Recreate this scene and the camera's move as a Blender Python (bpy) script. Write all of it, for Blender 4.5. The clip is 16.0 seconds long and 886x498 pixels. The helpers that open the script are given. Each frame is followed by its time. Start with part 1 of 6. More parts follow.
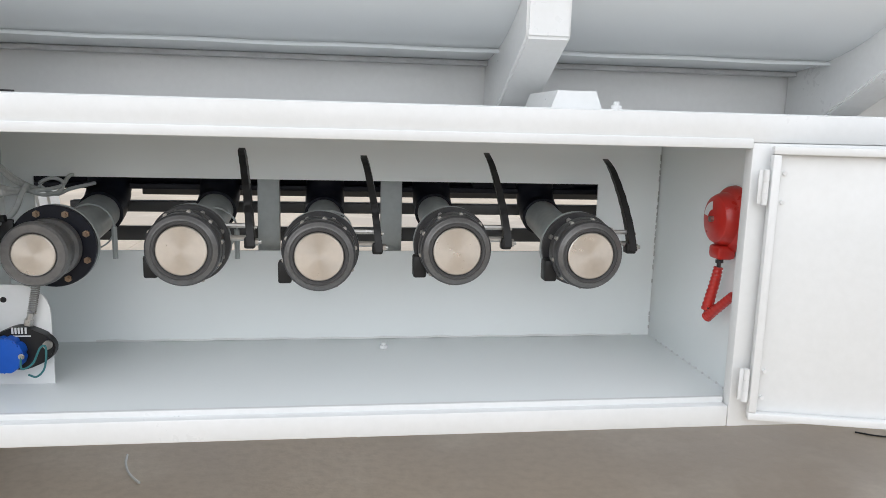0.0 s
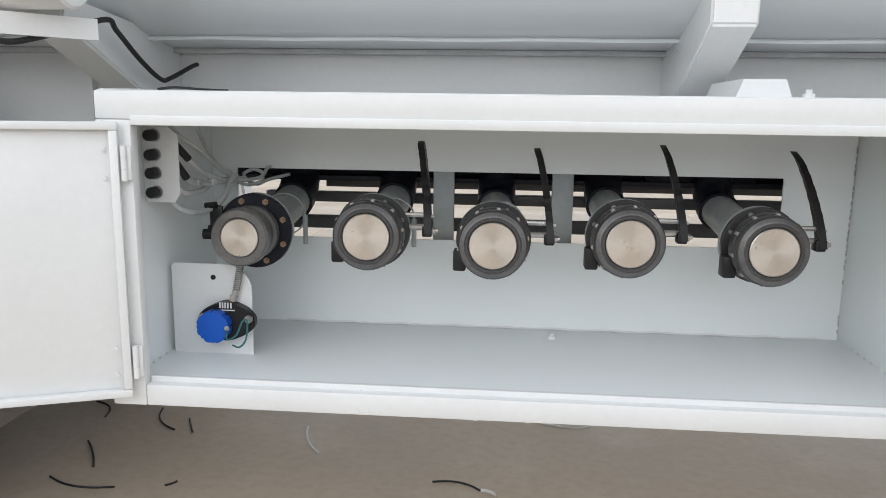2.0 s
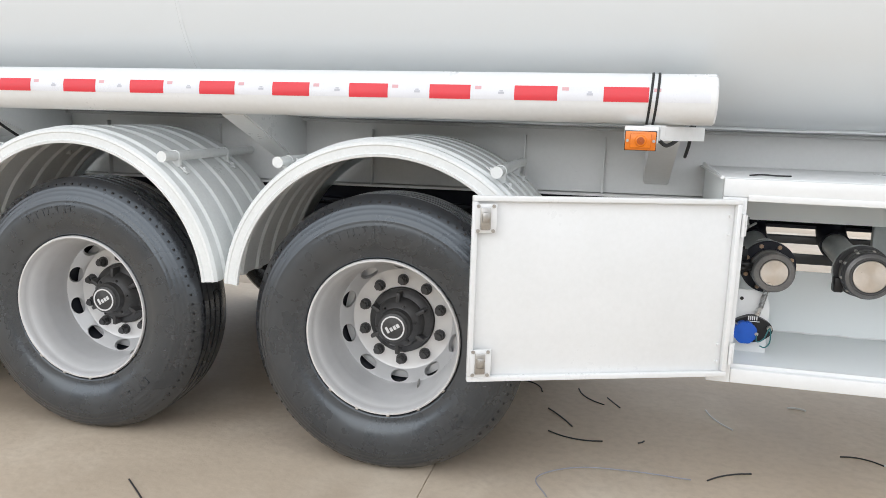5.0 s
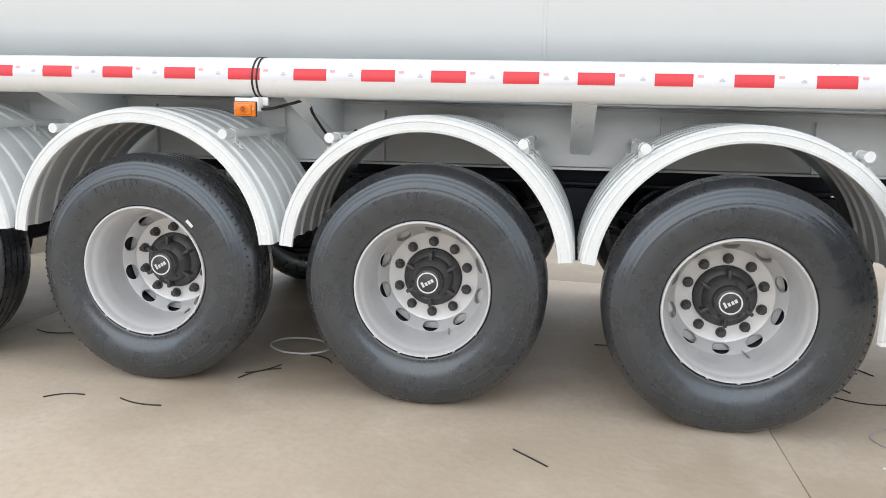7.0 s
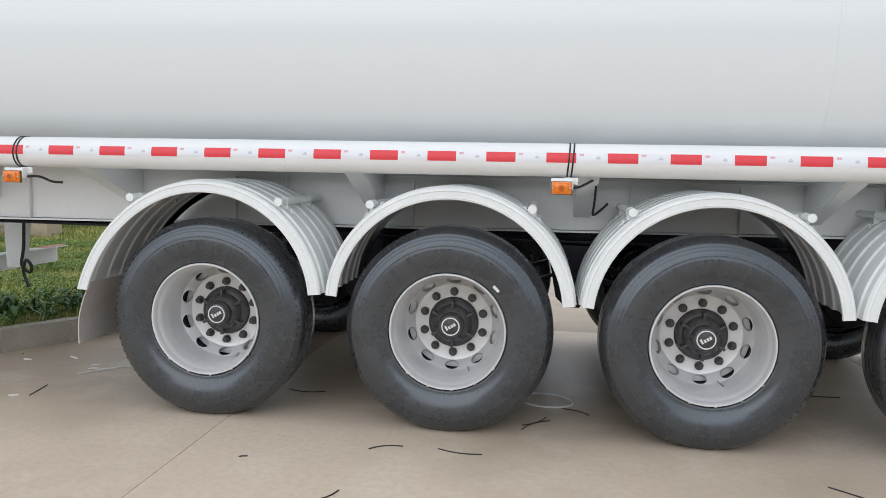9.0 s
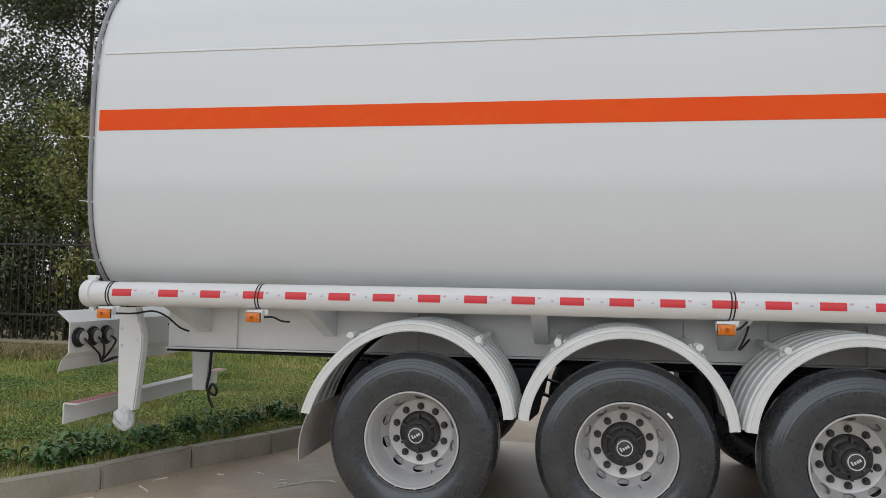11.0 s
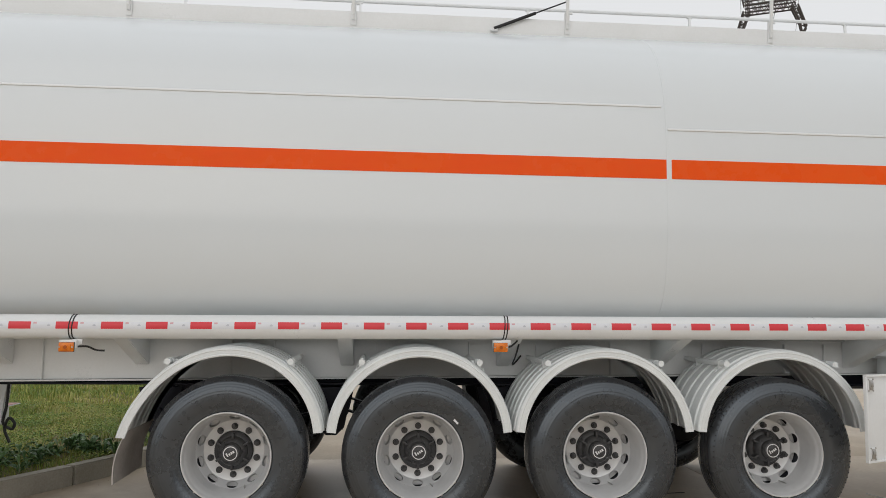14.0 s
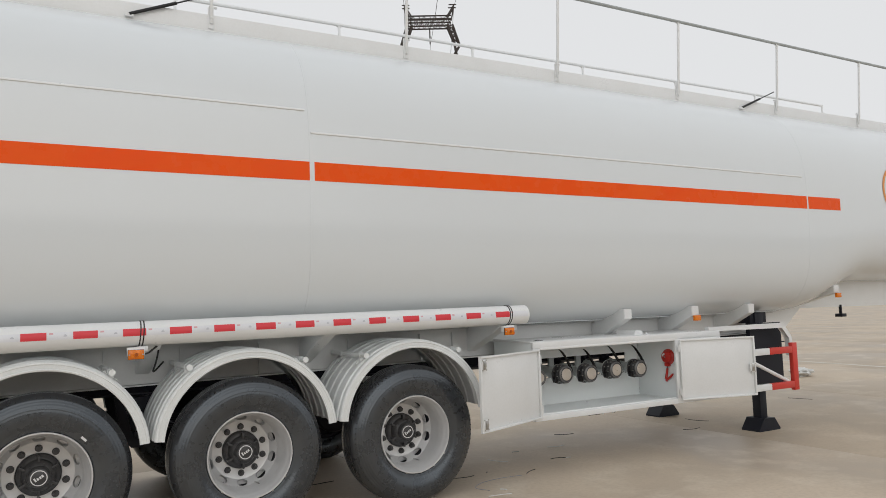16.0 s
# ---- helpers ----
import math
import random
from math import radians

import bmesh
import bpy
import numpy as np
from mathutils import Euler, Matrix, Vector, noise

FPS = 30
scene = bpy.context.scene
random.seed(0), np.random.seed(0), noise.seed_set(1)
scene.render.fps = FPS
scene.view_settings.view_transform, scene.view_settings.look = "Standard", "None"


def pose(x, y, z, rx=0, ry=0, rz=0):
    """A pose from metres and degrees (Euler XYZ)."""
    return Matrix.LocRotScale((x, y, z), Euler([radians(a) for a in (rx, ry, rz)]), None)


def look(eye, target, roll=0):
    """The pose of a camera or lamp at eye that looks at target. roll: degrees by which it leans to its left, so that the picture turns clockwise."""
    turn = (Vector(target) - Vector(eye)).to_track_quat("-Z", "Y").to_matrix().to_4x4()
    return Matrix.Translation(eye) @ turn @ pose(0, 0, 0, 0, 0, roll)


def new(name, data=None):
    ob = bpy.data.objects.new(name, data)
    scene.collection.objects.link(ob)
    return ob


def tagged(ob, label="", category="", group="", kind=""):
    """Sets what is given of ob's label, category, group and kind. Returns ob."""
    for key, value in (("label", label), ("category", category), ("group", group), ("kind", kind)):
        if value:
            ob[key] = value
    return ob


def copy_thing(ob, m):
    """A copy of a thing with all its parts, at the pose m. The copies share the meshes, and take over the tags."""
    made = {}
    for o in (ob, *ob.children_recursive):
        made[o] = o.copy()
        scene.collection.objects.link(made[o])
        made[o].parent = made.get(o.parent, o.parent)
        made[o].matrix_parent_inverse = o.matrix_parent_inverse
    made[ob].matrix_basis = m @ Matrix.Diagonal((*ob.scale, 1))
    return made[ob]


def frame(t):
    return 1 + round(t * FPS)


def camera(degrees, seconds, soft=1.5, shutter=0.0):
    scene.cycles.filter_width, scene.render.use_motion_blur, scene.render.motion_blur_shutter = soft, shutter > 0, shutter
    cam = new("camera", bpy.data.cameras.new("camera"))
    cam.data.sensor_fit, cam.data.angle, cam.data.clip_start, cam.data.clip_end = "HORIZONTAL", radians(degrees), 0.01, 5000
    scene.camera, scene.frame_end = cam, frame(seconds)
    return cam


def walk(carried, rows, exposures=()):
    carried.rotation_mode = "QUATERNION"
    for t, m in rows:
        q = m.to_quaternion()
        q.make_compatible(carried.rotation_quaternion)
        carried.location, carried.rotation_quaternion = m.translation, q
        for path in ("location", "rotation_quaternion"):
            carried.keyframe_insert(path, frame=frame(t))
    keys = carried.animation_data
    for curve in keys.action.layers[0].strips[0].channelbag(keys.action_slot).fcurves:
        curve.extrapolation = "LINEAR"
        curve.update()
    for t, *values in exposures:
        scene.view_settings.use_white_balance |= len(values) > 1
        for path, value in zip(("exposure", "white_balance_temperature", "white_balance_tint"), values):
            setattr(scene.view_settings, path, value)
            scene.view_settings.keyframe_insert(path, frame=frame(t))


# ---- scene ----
cam = camera(61.7, 16.0, 0.45)

PATH = [
    (0, (2.046, -1.59, 1.159), (2.312, 0.363, 0.819), 1.5),
    (0.5, (2.079, -1.614, 1.149), (2.202, 0.354, 0.811), 1.0),
    (1, (2.065, -1.623, 1.166), (2.041, 0.346, 0.816), 0.7),
    (1.5, (2.045, -1.625, 1.15), (1.905, 0.34, 0.806), 0.6),
    (2, (2.016, -1.626, 1.149), (1.854, 0.335, 0.793), 0.8),
    (2.5, (1.974, -1.691, 1.188), (1.841, 0.273, 0.833), 0.9),
    (3, (1.914, -1.986, 1.249), (1.692, -0.037, 0.856), 1.0),
    (3.5, (1.77, -2.227, 1.308), (1.392, -0.307, 0.893), 0.8),
    (4, (1.467, -2.456, 1.354), (0.994, -0.553, 0.959), 0.8),
    (4.2, (1.349, -2.52, 1.366), (0.874, -0.614, 0.99), 1.2),
    (6.3, (-0.186, -2.92, 1.34), (-0.548, -0.984, 0.993), 1.9),
    (6.5, (-0.344, -2.99, 1.333), (-0.69, -1.052, 0.981), 1.9),
    (7, (-0.699, -3.178, 1.311), (-1.027, -1.241, 0.937), 1.6),
    (7.5, (-1.033, -3.312, 1.312), (-1.304, -1.363, 0.957), 1.5),
    (8, (-1.406, -3.443, 1.341), (-1.642, -1.485, 1.013), 1.5),
    (8.5, (-1.788, -3.673, 1.355), (-2.056, -1.711, 1.077), 1.5),
    (9, (-2.145, -3.813, 1.347), (-2.414, -1.842, 1.14), 1.4),
    (9.5, (-2.431, -3.944, 1.387), (-2.718, -1.968, 1.268), 1.3),
    (10, (-2.712, -4.197, 1.46), (-3.061, -2.229, 1.404), 0.9),
    (10.2, (-2.771, -4.293, 1.468), (-3.146, -2.329, 1.45), 1.0),
    (12.3, (-3.025, -5.149, 1.579), (-3.226, -3.172, 1.802), 1.2),
    (12.5, (-3.03, -5.173, 1.577), (-3.189, -3.195, 1.827), 1.1),
    (13, (-3.01, -5.248, 1.597), (-3.073, -3.268, 1.869), 1.0),
    (13.5, (-2.948, -5.276, 1.545), (-2.911, -3.29, 1.778), 0.9),
    (14, (-2.922, -5.325, 1.507), (-2.752, -3.34, 1.683), 0.6),
    (14.5, (-2.91, -5.354, 1.475), (-2.538, -3.396, 1.65), 0.3),
    (15, (-2.872, -5.375, 1.469), (-2.273, -3.476, 1.661), -0.5),
    (15.5, (-2.821, -5.39, 1.495), (-2.004, -3.573, 1.671), -1.4),
    (16, (-2.716, -5.43, 1.516), (-1.732, -3.696, 1.675), -2.0),
]
EXPOSURES = [(0, 0.68, 5930, 10), (2, 0.6, 5930, 10), (2.5, 0.74, 5930, 10), (3.0, 0.5, 5930, 10), (3.5, 0.28, 5980, 10), (4.2, 0.68, 6020, 10), (6.3, 0.84, 5950, 10), (7.5, 0.87, 5950, 10), (8.5, 0.69, 5820, 10), (9.2, 0.46, 5870, 10), (10.2, 0.04, 5970, 10), (12.3, -0.05, 6150, 10), (13.5, -0.06, 6320, 10), (14.5, 0.07, 6200, 10), (16, -0.02, 6270, 10)]
walk(cam, [(t, look(eye, target, roll)) for t, eye, target, roll in PATH], EXPOSURES)

# ---------------------------------------------------------------- light
world = bpy.data.worlds.new("overcast_sky")
scene.world = world
world.use_nodes = True
wn, wl = world.node_tree.nodes, world.node_tree.links
wn.clear()
sky = wn.new("ShaderNodeTexSky")
sky.sky_type, sky.sun_disc = "NISHITA", False
sky.sun_elevation, sky.sun_rotation = radians(14.0), radians(195)
sky.air_density, sky.dust_density, sky.ozone_density = 1.0, 6.0, 1.0
haze = wn.new("ShaderNodeMix")
haze.data_type = "RGBA"
haze.inputs[0].default_value = 0.94
haze.inputs[7].default_value = (10.95, 10.8, 10.55, 1)
bg = wn.new("ShaderNodeBackground")
bg.inputs[1].default_value = 0.076
wout = wn.new("ShaderNodeOutputWorld")
wl.new(sky.outputs[0], haze.inputs[6])
wl.new(haze.outputs[2], bg.inputs[0])
wl.new(bg.outputs[0], wout.inputs[0])

sun = new("sun", bpy.data.lights.new("sun", "SUN"))
sun.data.energy, sun.data.angle, sun.data.color = 0.62, radians(75), (1.0, 0.98, 0.95)
sun.matrix_world = look((-4, -15, 3.87), (0, 0, 0))


# ---------------------------------------------------------------- materials
def material(name, color, rough=0.5, metal=0.0, coat=0.0, tint=None, var=0.3, big=1.3, small=45.0, bump=0.0, rvar=0.1, spec=0.5):
    """Principled paint, plastic or metal with colour and gloss varying at two scales; tint: the colour that stains pull it to."""
    m = bpy.data.materials.new(name)
    m.use_nodes = True
    n, l = m.node_tree.nodes, m.node_tree.links
    p = n["Principled BSDF"]
    co = n.new("ShaderNodeTexCoord")
    n1, n2 = n.new("ShaderNodeTexNoise"), n.new("ShaderNodeTexNoise")
    n1.inputs["Scale"].default_value, n1.inputs["Detail"].default_value = big, 5
    n2.inputs["Scale"].default_value, n2.inputs["Detail"].default_value = small, 3
    for t in (n1, n2):
        l.new(co.outputs["Object"], t.inputs["Vector"])
    add = n.new("ShaderNodeMath")
    add.operation = "MULTIPLY_ADD"
    add.inputs[1].default_value = 0.35
    l.new(n2.outputs[0], add.inputs[0])
    sc = n.new("ShaderNodeMath")
    sc.operation = "MULTIPLY"
    sc.inputs[1].default_value = 0.65
    l.new(n1.outputs[0], sc.inputs[0])
    l.new(sc.outputs[0], add.inputs[2])
    ramp = n.new("ShaderNodeMapRange")
    ramp.inputs[1].default_value, ramp.inputs[2].default_value = 0.35, 0.68
    ramp.inputs[3].default_value, ramp.inputs[4].default_value = 0.0, var
    l.new(add.outputs[0], ramp.inputs[0])
    mix = n.new("ShaderNodeMix")
    mix.data_type = "RGBA"
    mix.inputs[6].default_value = (*color, 1)
    mix.inputs[7].default_value = (*(tint or [c * 0.7 for c in color]), 1)
    l.new(ramp.outputs[0], mix.inputs[0])
    l.new(mix.outputs[2], p.inputs["Base Color"])
    rr = n.new("ShaderNodeMapRange")
    rr.inputs[1].default_value, rr.inputs[2].default_value = 0.3, 0.7
    rr.inputs[3].default_value, rr.inputs[4].default_value = max(0.02, rough - rvar), rough + rvar
    l.new(add.outputs[0], rr.inputs[0])
    l.new(rr.outputs[0], p.inputs["Roughness"])
    p.inputs["Metallic"].default_value = metal
    p.inputs["Coat Weight"].default_value = coat
    p.inputs["Coat Roughness"].default_value = 0.06
    p.inputs["Specular IOR Level"].default_value = spec
    if bump:
        b = n.new("ShaderNodeBump")
        b.inputs["Strength"].default_value, b.inputs["Distance"].default_value = 1.0, bump
        l.new(add.outputs[0], b.inputs["Height"])
        l.new(b.outputs[0], p.inputs["Normal"])
    return m


TANK = material("white_tank_paint", (0.728, 0.764, 0.785), 0.24, coat=0.45, tint=(0.71, 0.74, 0.75), var=0.4, big=0.6, small=2.2, bump=0.0006, rvar=0.02)
WHITE = material("white_frame_paint", (0.80, 0.81, 0.81), 0.34, coat=0.2, tint=(0.70, 0.71, 0.70), var=0.5, big=3, small=60, bump=0.0004)
INSIDE = material("pale_cabinet_paint", (0.87, 0.905, 0.905), 0.32, coat=0.1, tint=(0.84, 0.88, 0.885), var=0.3, big=2, small=5, rvar=0.02)
FENDER = material("white_fender_plastic", (0.80, 0.82, 0.815), 0.36, tint=(0.60, 0.62, 0.61), var=0.5, big=4, small=80, bump=0.0004)
FLAP = material("grey_mud_flap", (0.56, 0.52, 0.49), 0.45, tint=(0.40, 0.37, 0.34), var=0.8, big=4, small=50, bump=0.001)
ORANGE = material("orange_stripe_film", (0.90, 0.086, 0.003), 0.26, tint=(0.88, 0.112, 0.006), var=0.8, big=2.2, small=12, bump=0.0002, spec=0.14)
SILVER = material("silver_wheel_paint", (0.70, 0.70, 0.70), 0.36, metal=0.35, tint=(0.55, 0.55, 0.545), var=0.4, big=4, small=25, rvar=0.04)
SEAL = material("weld_sealant", (0.60, 0.61, 0.61), 0.5, tint=(0.45, 0.45, 0.45), var=0.8, big=12, small=90, bump=0.003)
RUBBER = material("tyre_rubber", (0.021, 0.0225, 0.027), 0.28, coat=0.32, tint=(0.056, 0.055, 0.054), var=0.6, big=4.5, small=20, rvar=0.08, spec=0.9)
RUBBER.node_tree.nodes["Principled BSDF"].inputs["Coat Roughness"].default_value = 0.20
# the sky's blue sheen on the tyres is put into the specular tint
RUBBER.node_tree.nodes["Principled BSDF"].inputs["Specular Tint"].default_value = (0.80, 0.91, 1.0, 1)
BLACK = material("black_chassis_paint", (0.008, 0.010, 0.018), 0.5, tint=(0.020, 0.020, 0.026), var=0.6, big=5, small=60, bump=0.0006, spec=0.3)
PLASTIC = material("black_plastic", (0.011, 0.011, 0.012), 0.42, tint=(0.025, 0.025, 0.025), var=0.5, big=9, small=90, spec=0.35)
HUBM = material("dark_hub_iron", (0.045, 0.045, 0.047), 0.42, metal=0.3, tint=(0.10, 0.10, 0.10), var=0.7, big=14, small=90, bump=0.0008)
CAST = material("dark_grey_cast_valve", (0.050, 0.050, 0.053), 0.40, metal=0.2, tint=(0.085, 0.085, 0.085), var=0.7, big=16, small=140, bump=0.0006)
RINGM = material("worn_grey_valve_ring", (0.19, 0.185, 0.18), 0.36, metal=0.4, tint=(0.11, 0.11, 0.11), var=0.9, big=18, small=120, bump=0.0005)
PLATE = material("turned_aluminium", (0.66, 0.61, 0.55), 0.34, metal=0.85, tint=(0.55, 0.51, 0.46), var=0.7, big=9, small=80)
STEEL = material("zinc_steel", (0.55, 0.54, 0.52), 0.33, metal=0.9, tint=(0.35, 0.33, 0.3), var=0.7, big=20, small=120, bump=0.0004)
BRASSY = material("yellow_zinc_bolt", (0.42, 0.33, 0.24), 0.4, metal=0.8, tint=(0.3, 0.2, 0.13), var=0.8, big=30, small=140)
PIPE = material("grey_pipe_paint", (0.42, 0.45, 0.45), 0.38, tint=(0.30, 0.32, 0.32), var=0.7, big=6, small=60, bump=0.0005)
RED = material("red_reel_plastic", (0.50, 0.022, 0.014), 0.34, coat=0.2, tint=(0.38, 0.02, 0.015), var=0.6, big=8, small=60)
TAPER = material("red_reflective_tape", (0.70, 0.035, 0.05), 0.38, tint=(0.60, 0.05, 0.06), var=0.6, big=9, small=160)
FADED = material("faded_red_tape", (0.55, 0.22, 0.19), 0.45, tint=(0.45, 0.24, 0.2), var=0.8, big=9, small=90)
TAPEW = material("white_reflective_tape", (0.76, 0.77, 0.80), 0.32, tint=(0.68, 0.69, 0.73), var=0.6, big=9, small=160)
PRINT = material("grey_tape_print", (0.54, 0.55, 0.60), 0.5)
PRINTR = material("pink_tape_print", (0.70, 0.42, 0.44), 0.5)
AMBER = material("amber_lens", (0.84, 0.23, 0.004), 0.22, coat=0.2, tint=(0.62, 0.14, 0.006), var=0.8, big=40, small=220, bump=0.0015)
AMBERD = material("dark_amber_core", (0.42, 0.09, 0.004), 0.25, tint=(0.32, 0.06, 0.004), var=0.8, big=60, small=220)
BLUE = material("blue_socket_cap", (0.012, 0.105, 0.54), 0.36, tint=(0.01, 0.08, 0.43), var=0.6, big=16, small=90, bump=0.0004)
CABLE = material("grey_cable_sheath", (0.60, 0.62, 0.62), 0.42, tint=(0.36, 0.38, 0.38), var=0.7, big=10, small=90)
BLACKC = material("black_cable_sheath", (0.010, 0.010, 0.011), 0.5, tint=(0.03, 0.03, 0.03), var=0.6, big=10, small=90)
HOSE = material("grey_corrugated_hose", (0.34, 0.34, 0.38), 0.45, tint=(0.25, 0.25, 0.28), var=0.7, big=12, small=80)
BADGE = material("white_badge_print", (0.75, 0.75, 0.75), 0.4)
GLASSY = material("lamp_back_plate", (0.55, 0.55, 0.53), 0.3, tint=(0.4, 0.4, 0.39))
CURTAIN = material("clear_film_scrap", (0.70, 0.73, 0.75), 0.2, tint=(0.5, 0.55, 0.55), var=0.8, big=20, small=60, bump=0.002)
WIREW = material("white_offcut_plastic", (0.72, 0.72, 0.70), 0.5)
YELLOWED = material("orange_emblem_film", (0.70, 0.27, 0.05), 0.35)

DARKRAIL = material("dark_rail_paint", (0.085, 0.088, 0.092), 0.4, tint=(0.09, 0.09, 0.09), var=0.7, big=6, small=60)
TANK.node_tree.nodes["Principled BSDF"].inputs["Coat Roughness"].default_value = 0.09
# the end plates carry fine turning marks round their centre
PN, PL = PLATE.node_tree.nodes, PLATE.node_tree.links
turn = PN.new("ShaderNodeTangent")
turn.direction_type, turn.axis = "RADIAL", "Y"
PN["Principled BSDF"].inputs["Anisotropic"].default_value = 0.75
PL.new(turn.outputs[0], PN["Principled BSDF"].inputs["Tangent"])


# ---------------------------------------------------------------- mesh helpers
def part(name, bm, mat, parent=None, label="", smooth=35):
    me = bpy.data.meshes.new(name)
    bmesh.ops.recalc_face_normals(bm, faces=bm.faces)
    for f in bm.faces:
        f.smooth = smooth > 0
    bm.to_mesh(me)
    bm.free()
    if smooth > 0:
        me.set_sharp_from_angle(angle=radians(smooth))
    for x in mat if isinstance(mat, (list, tuple)) else (mat,):
        me.materials.append(x)
    ob = new(name, me)
    if parent:
        ob.parent = parent
    if label:
        tagged(ob, label)
    return ob


def share(ob, m, parent=None):
    """Another object on the same mesh, at the pose m."""
    o = new(ob.name.split(".")[0], ob.data)
    o.parent = parent or ob.parent
    o.matrix_basis = m
    if "label" in ob:
        o["label"] = ob["label"]
    return o


def box(bm, x0, x1, y0, y1, z0, z1, bevel=0.0, m=None, seg=2):
    r = bmesh.ops.create_cube(bm, size=1, matrix=Matrix.Translation(((x0 + x1) / 2, (y0 + y1) / 2, (z0 + z1) / 2)) @ Matrix.Diagonal((x1 - x0, y1 - y0, z1 - z0, 1)))
    vs = r["verts"]
    if m:
        bmesh.ops.transform(bm, matrix=m, verts=vs)
    if bevel:
        es = list({e for v in vs for e in v.link_edges})
        bmesh.ops.bevel(bm, geom=es, offset=bevel, segments=seg, affect="EDGES", profile=0.5)
    return bm


def boxes(*args, bevel=0.003):
    bm = bmesh.new()
    for a in args:
        box(bm, *a, bevel=bevel)
    return bm


def cyl(bm, a, b, r, r2=None, n=20, cap=True):
    a, b = Vector(a), Vector(b)
    d = b - a
    m = Matrix.Translation((a + b) / 2) @ d.to_track_quat("Z", "Y").to_matrix().to_4x4()
    bmesh.ops.create_cone(bm, cap_ends=cap, segments=n, radius1=r, radius2=r if r2 is None else r2, depth=d.length, matrix=m)
    return bm


def lathe(bm, prof, n=48, c=(0, 0, 0), closed=False):
    """Turns (radius, y) pairs round the y axis through c."""
    rings = []
    for r, y in prof:
        rings.append([bm.verts.new((c[0] + r * math.cos(2 * math.pi * k / n), c[1] + y, c[2] + r * math.sin(2 * math.pi * k / n))) for k in range(n)] if r > 1e-6 else [bm.verts.new((c[0], c[1] + y, c[2]))])
    pairs = list(zip(rings, rings[1:])) + ([(rings[-1], rings[0])] if closed else [])
    for p, q in pairs:
        for k in range(n):
            k2 = (k + 1) % n
            if len(p) == 1 and len(q) == 1:
                continue
            if len(p) == 1:
                bm.faces.new((p[0], q[k], q[k2]))
            elif len(q) == 1:
                bm.faces.new((p[k], p[k2], q[0]))
            else:
                bm.faces.new((p[k], p[k2], q[k2], q[k]))
    return bm


def curve_points(pts, steps=8):
    """A smooth line through the points."""
    pts = [Vector(p) for p in pts]
    ext = [2 * pts[0] - pts[1], *pts, 2 * pts[-1] - pts[-2]]
    out = []
    for i in range(1, len(ext) - 2):
        p0, p1, p2, p3 = ext[i - 1:i + 3]
        for s in range(steps):
            t = s / steps
            out.append(0.5 * (2 * p1 + (p2 - p0) * t + (2 * p0 - 5 * p1 + 4 * p2 - p3) * t * t + (3 * p1 - p0 - 3 * p2 + p3) * t ** 3))
    return out + [pts[-1]]


def sweep(bm, pts, r, n=8, radii=None):
    """A round rope along the points."""
    pts = [Vector(p) for p in pts]
    rings, up = [], Vector((0.13, 0.2, 0.97))
    for i, p in enumerate(pts):
        d = (pts[min(i + 1, len(pts) - 1)] - pts[max(i - 1, 0)]).normalized()
        u = d.cross(up)
        if u.length < 0.05:
            u = d.cross(Vector((1, 0, 0)))
        u.normalize()
        w = d.cross(u)
        up = w if w.dot(up) > 0 else up
        rr = radii[i] if radii else r
        rings.append([bm.verts.new(p + rr * (math.cos(2 * math.pi * k / n) * u + math.sin(2 * math.pi * k / n) * w)) for k in range(n)])
    for a, b in zip(rings, rings[1:]):
        for k in range(n):
            bm.faces.new((a[k], a[(k + 1) % n], b[(k + 1) % n], b[k]))
    bm.faces.new(rings[0]), bm.faces.new(rings[-1])
    return bm


def prism(bm, poly, axis, a, b):
    """Pushes a polygon of pairs along an axis from a to b: x pairs are (y, z), y pairs (x, z), z pairs (x, y)."""
    def put(p, v):
        return {"x": (v, p[0], p[1]), "y": (p[0], v, p[1]), "z": (p[0], p[1], v)}[axis]
    lo, hi = [bm.verts.new(put(p, a)) for p in poly], [bm.verts.new(put(p, b)) for p in poly]
    bm.faces.new(lo), bm.faces.new(hi)
    for i in range(len(poly)):
        j = (i + 1) % len(poly)
        bm.faces.new((lo[i], lo[j], hi[j], hi[i]))
    return bm


def hexbolt(bm, p, d, r=0.008, h=0.007):
    p, d = Vector(p), Vector(d).normalized()
    cyl(bm, p, p + d * h, r, n=6)
    cyl(bm, p + d * h, p + d * (h + r * 0.7), r * 0.55, n=8)
    return bm


def thing(name, label, category, group="", kind="", at=(0, 0, 0)):
    e = new(name)
    e.location = at
    return tagged(e, label, category, group, kind)

# ================================================================ the tanker trailer
trailer = thing("tanker_trailer", "white four-axle fuel tanker semi-trailer with an orange stripe, parked on concrete", "tanker trailer")
CY, HALF, MIDZ = 1.1, 1.24, 2.6
REAR, FRONT = -6.2, 8.6


def step(a, b, x):
    t = min(1, max(0, (x - a) / (b - a)))
    return t * t * (3 - 2 * t)


def belly(x):
    return 1.28 - 0.36 * step(5.3, 6.5, x)


def side_y(z, x=0.0, off=0.0):
    """The near flank of the tank at height z."""
    b, n = (1.265, 2.75) if z > MIDZ else (belly(x), 4.0)
    v = min(1, abs(z - MIDZ) / b)
    return CY - HALF * (1 - v ** n) ** (1 / n) - off


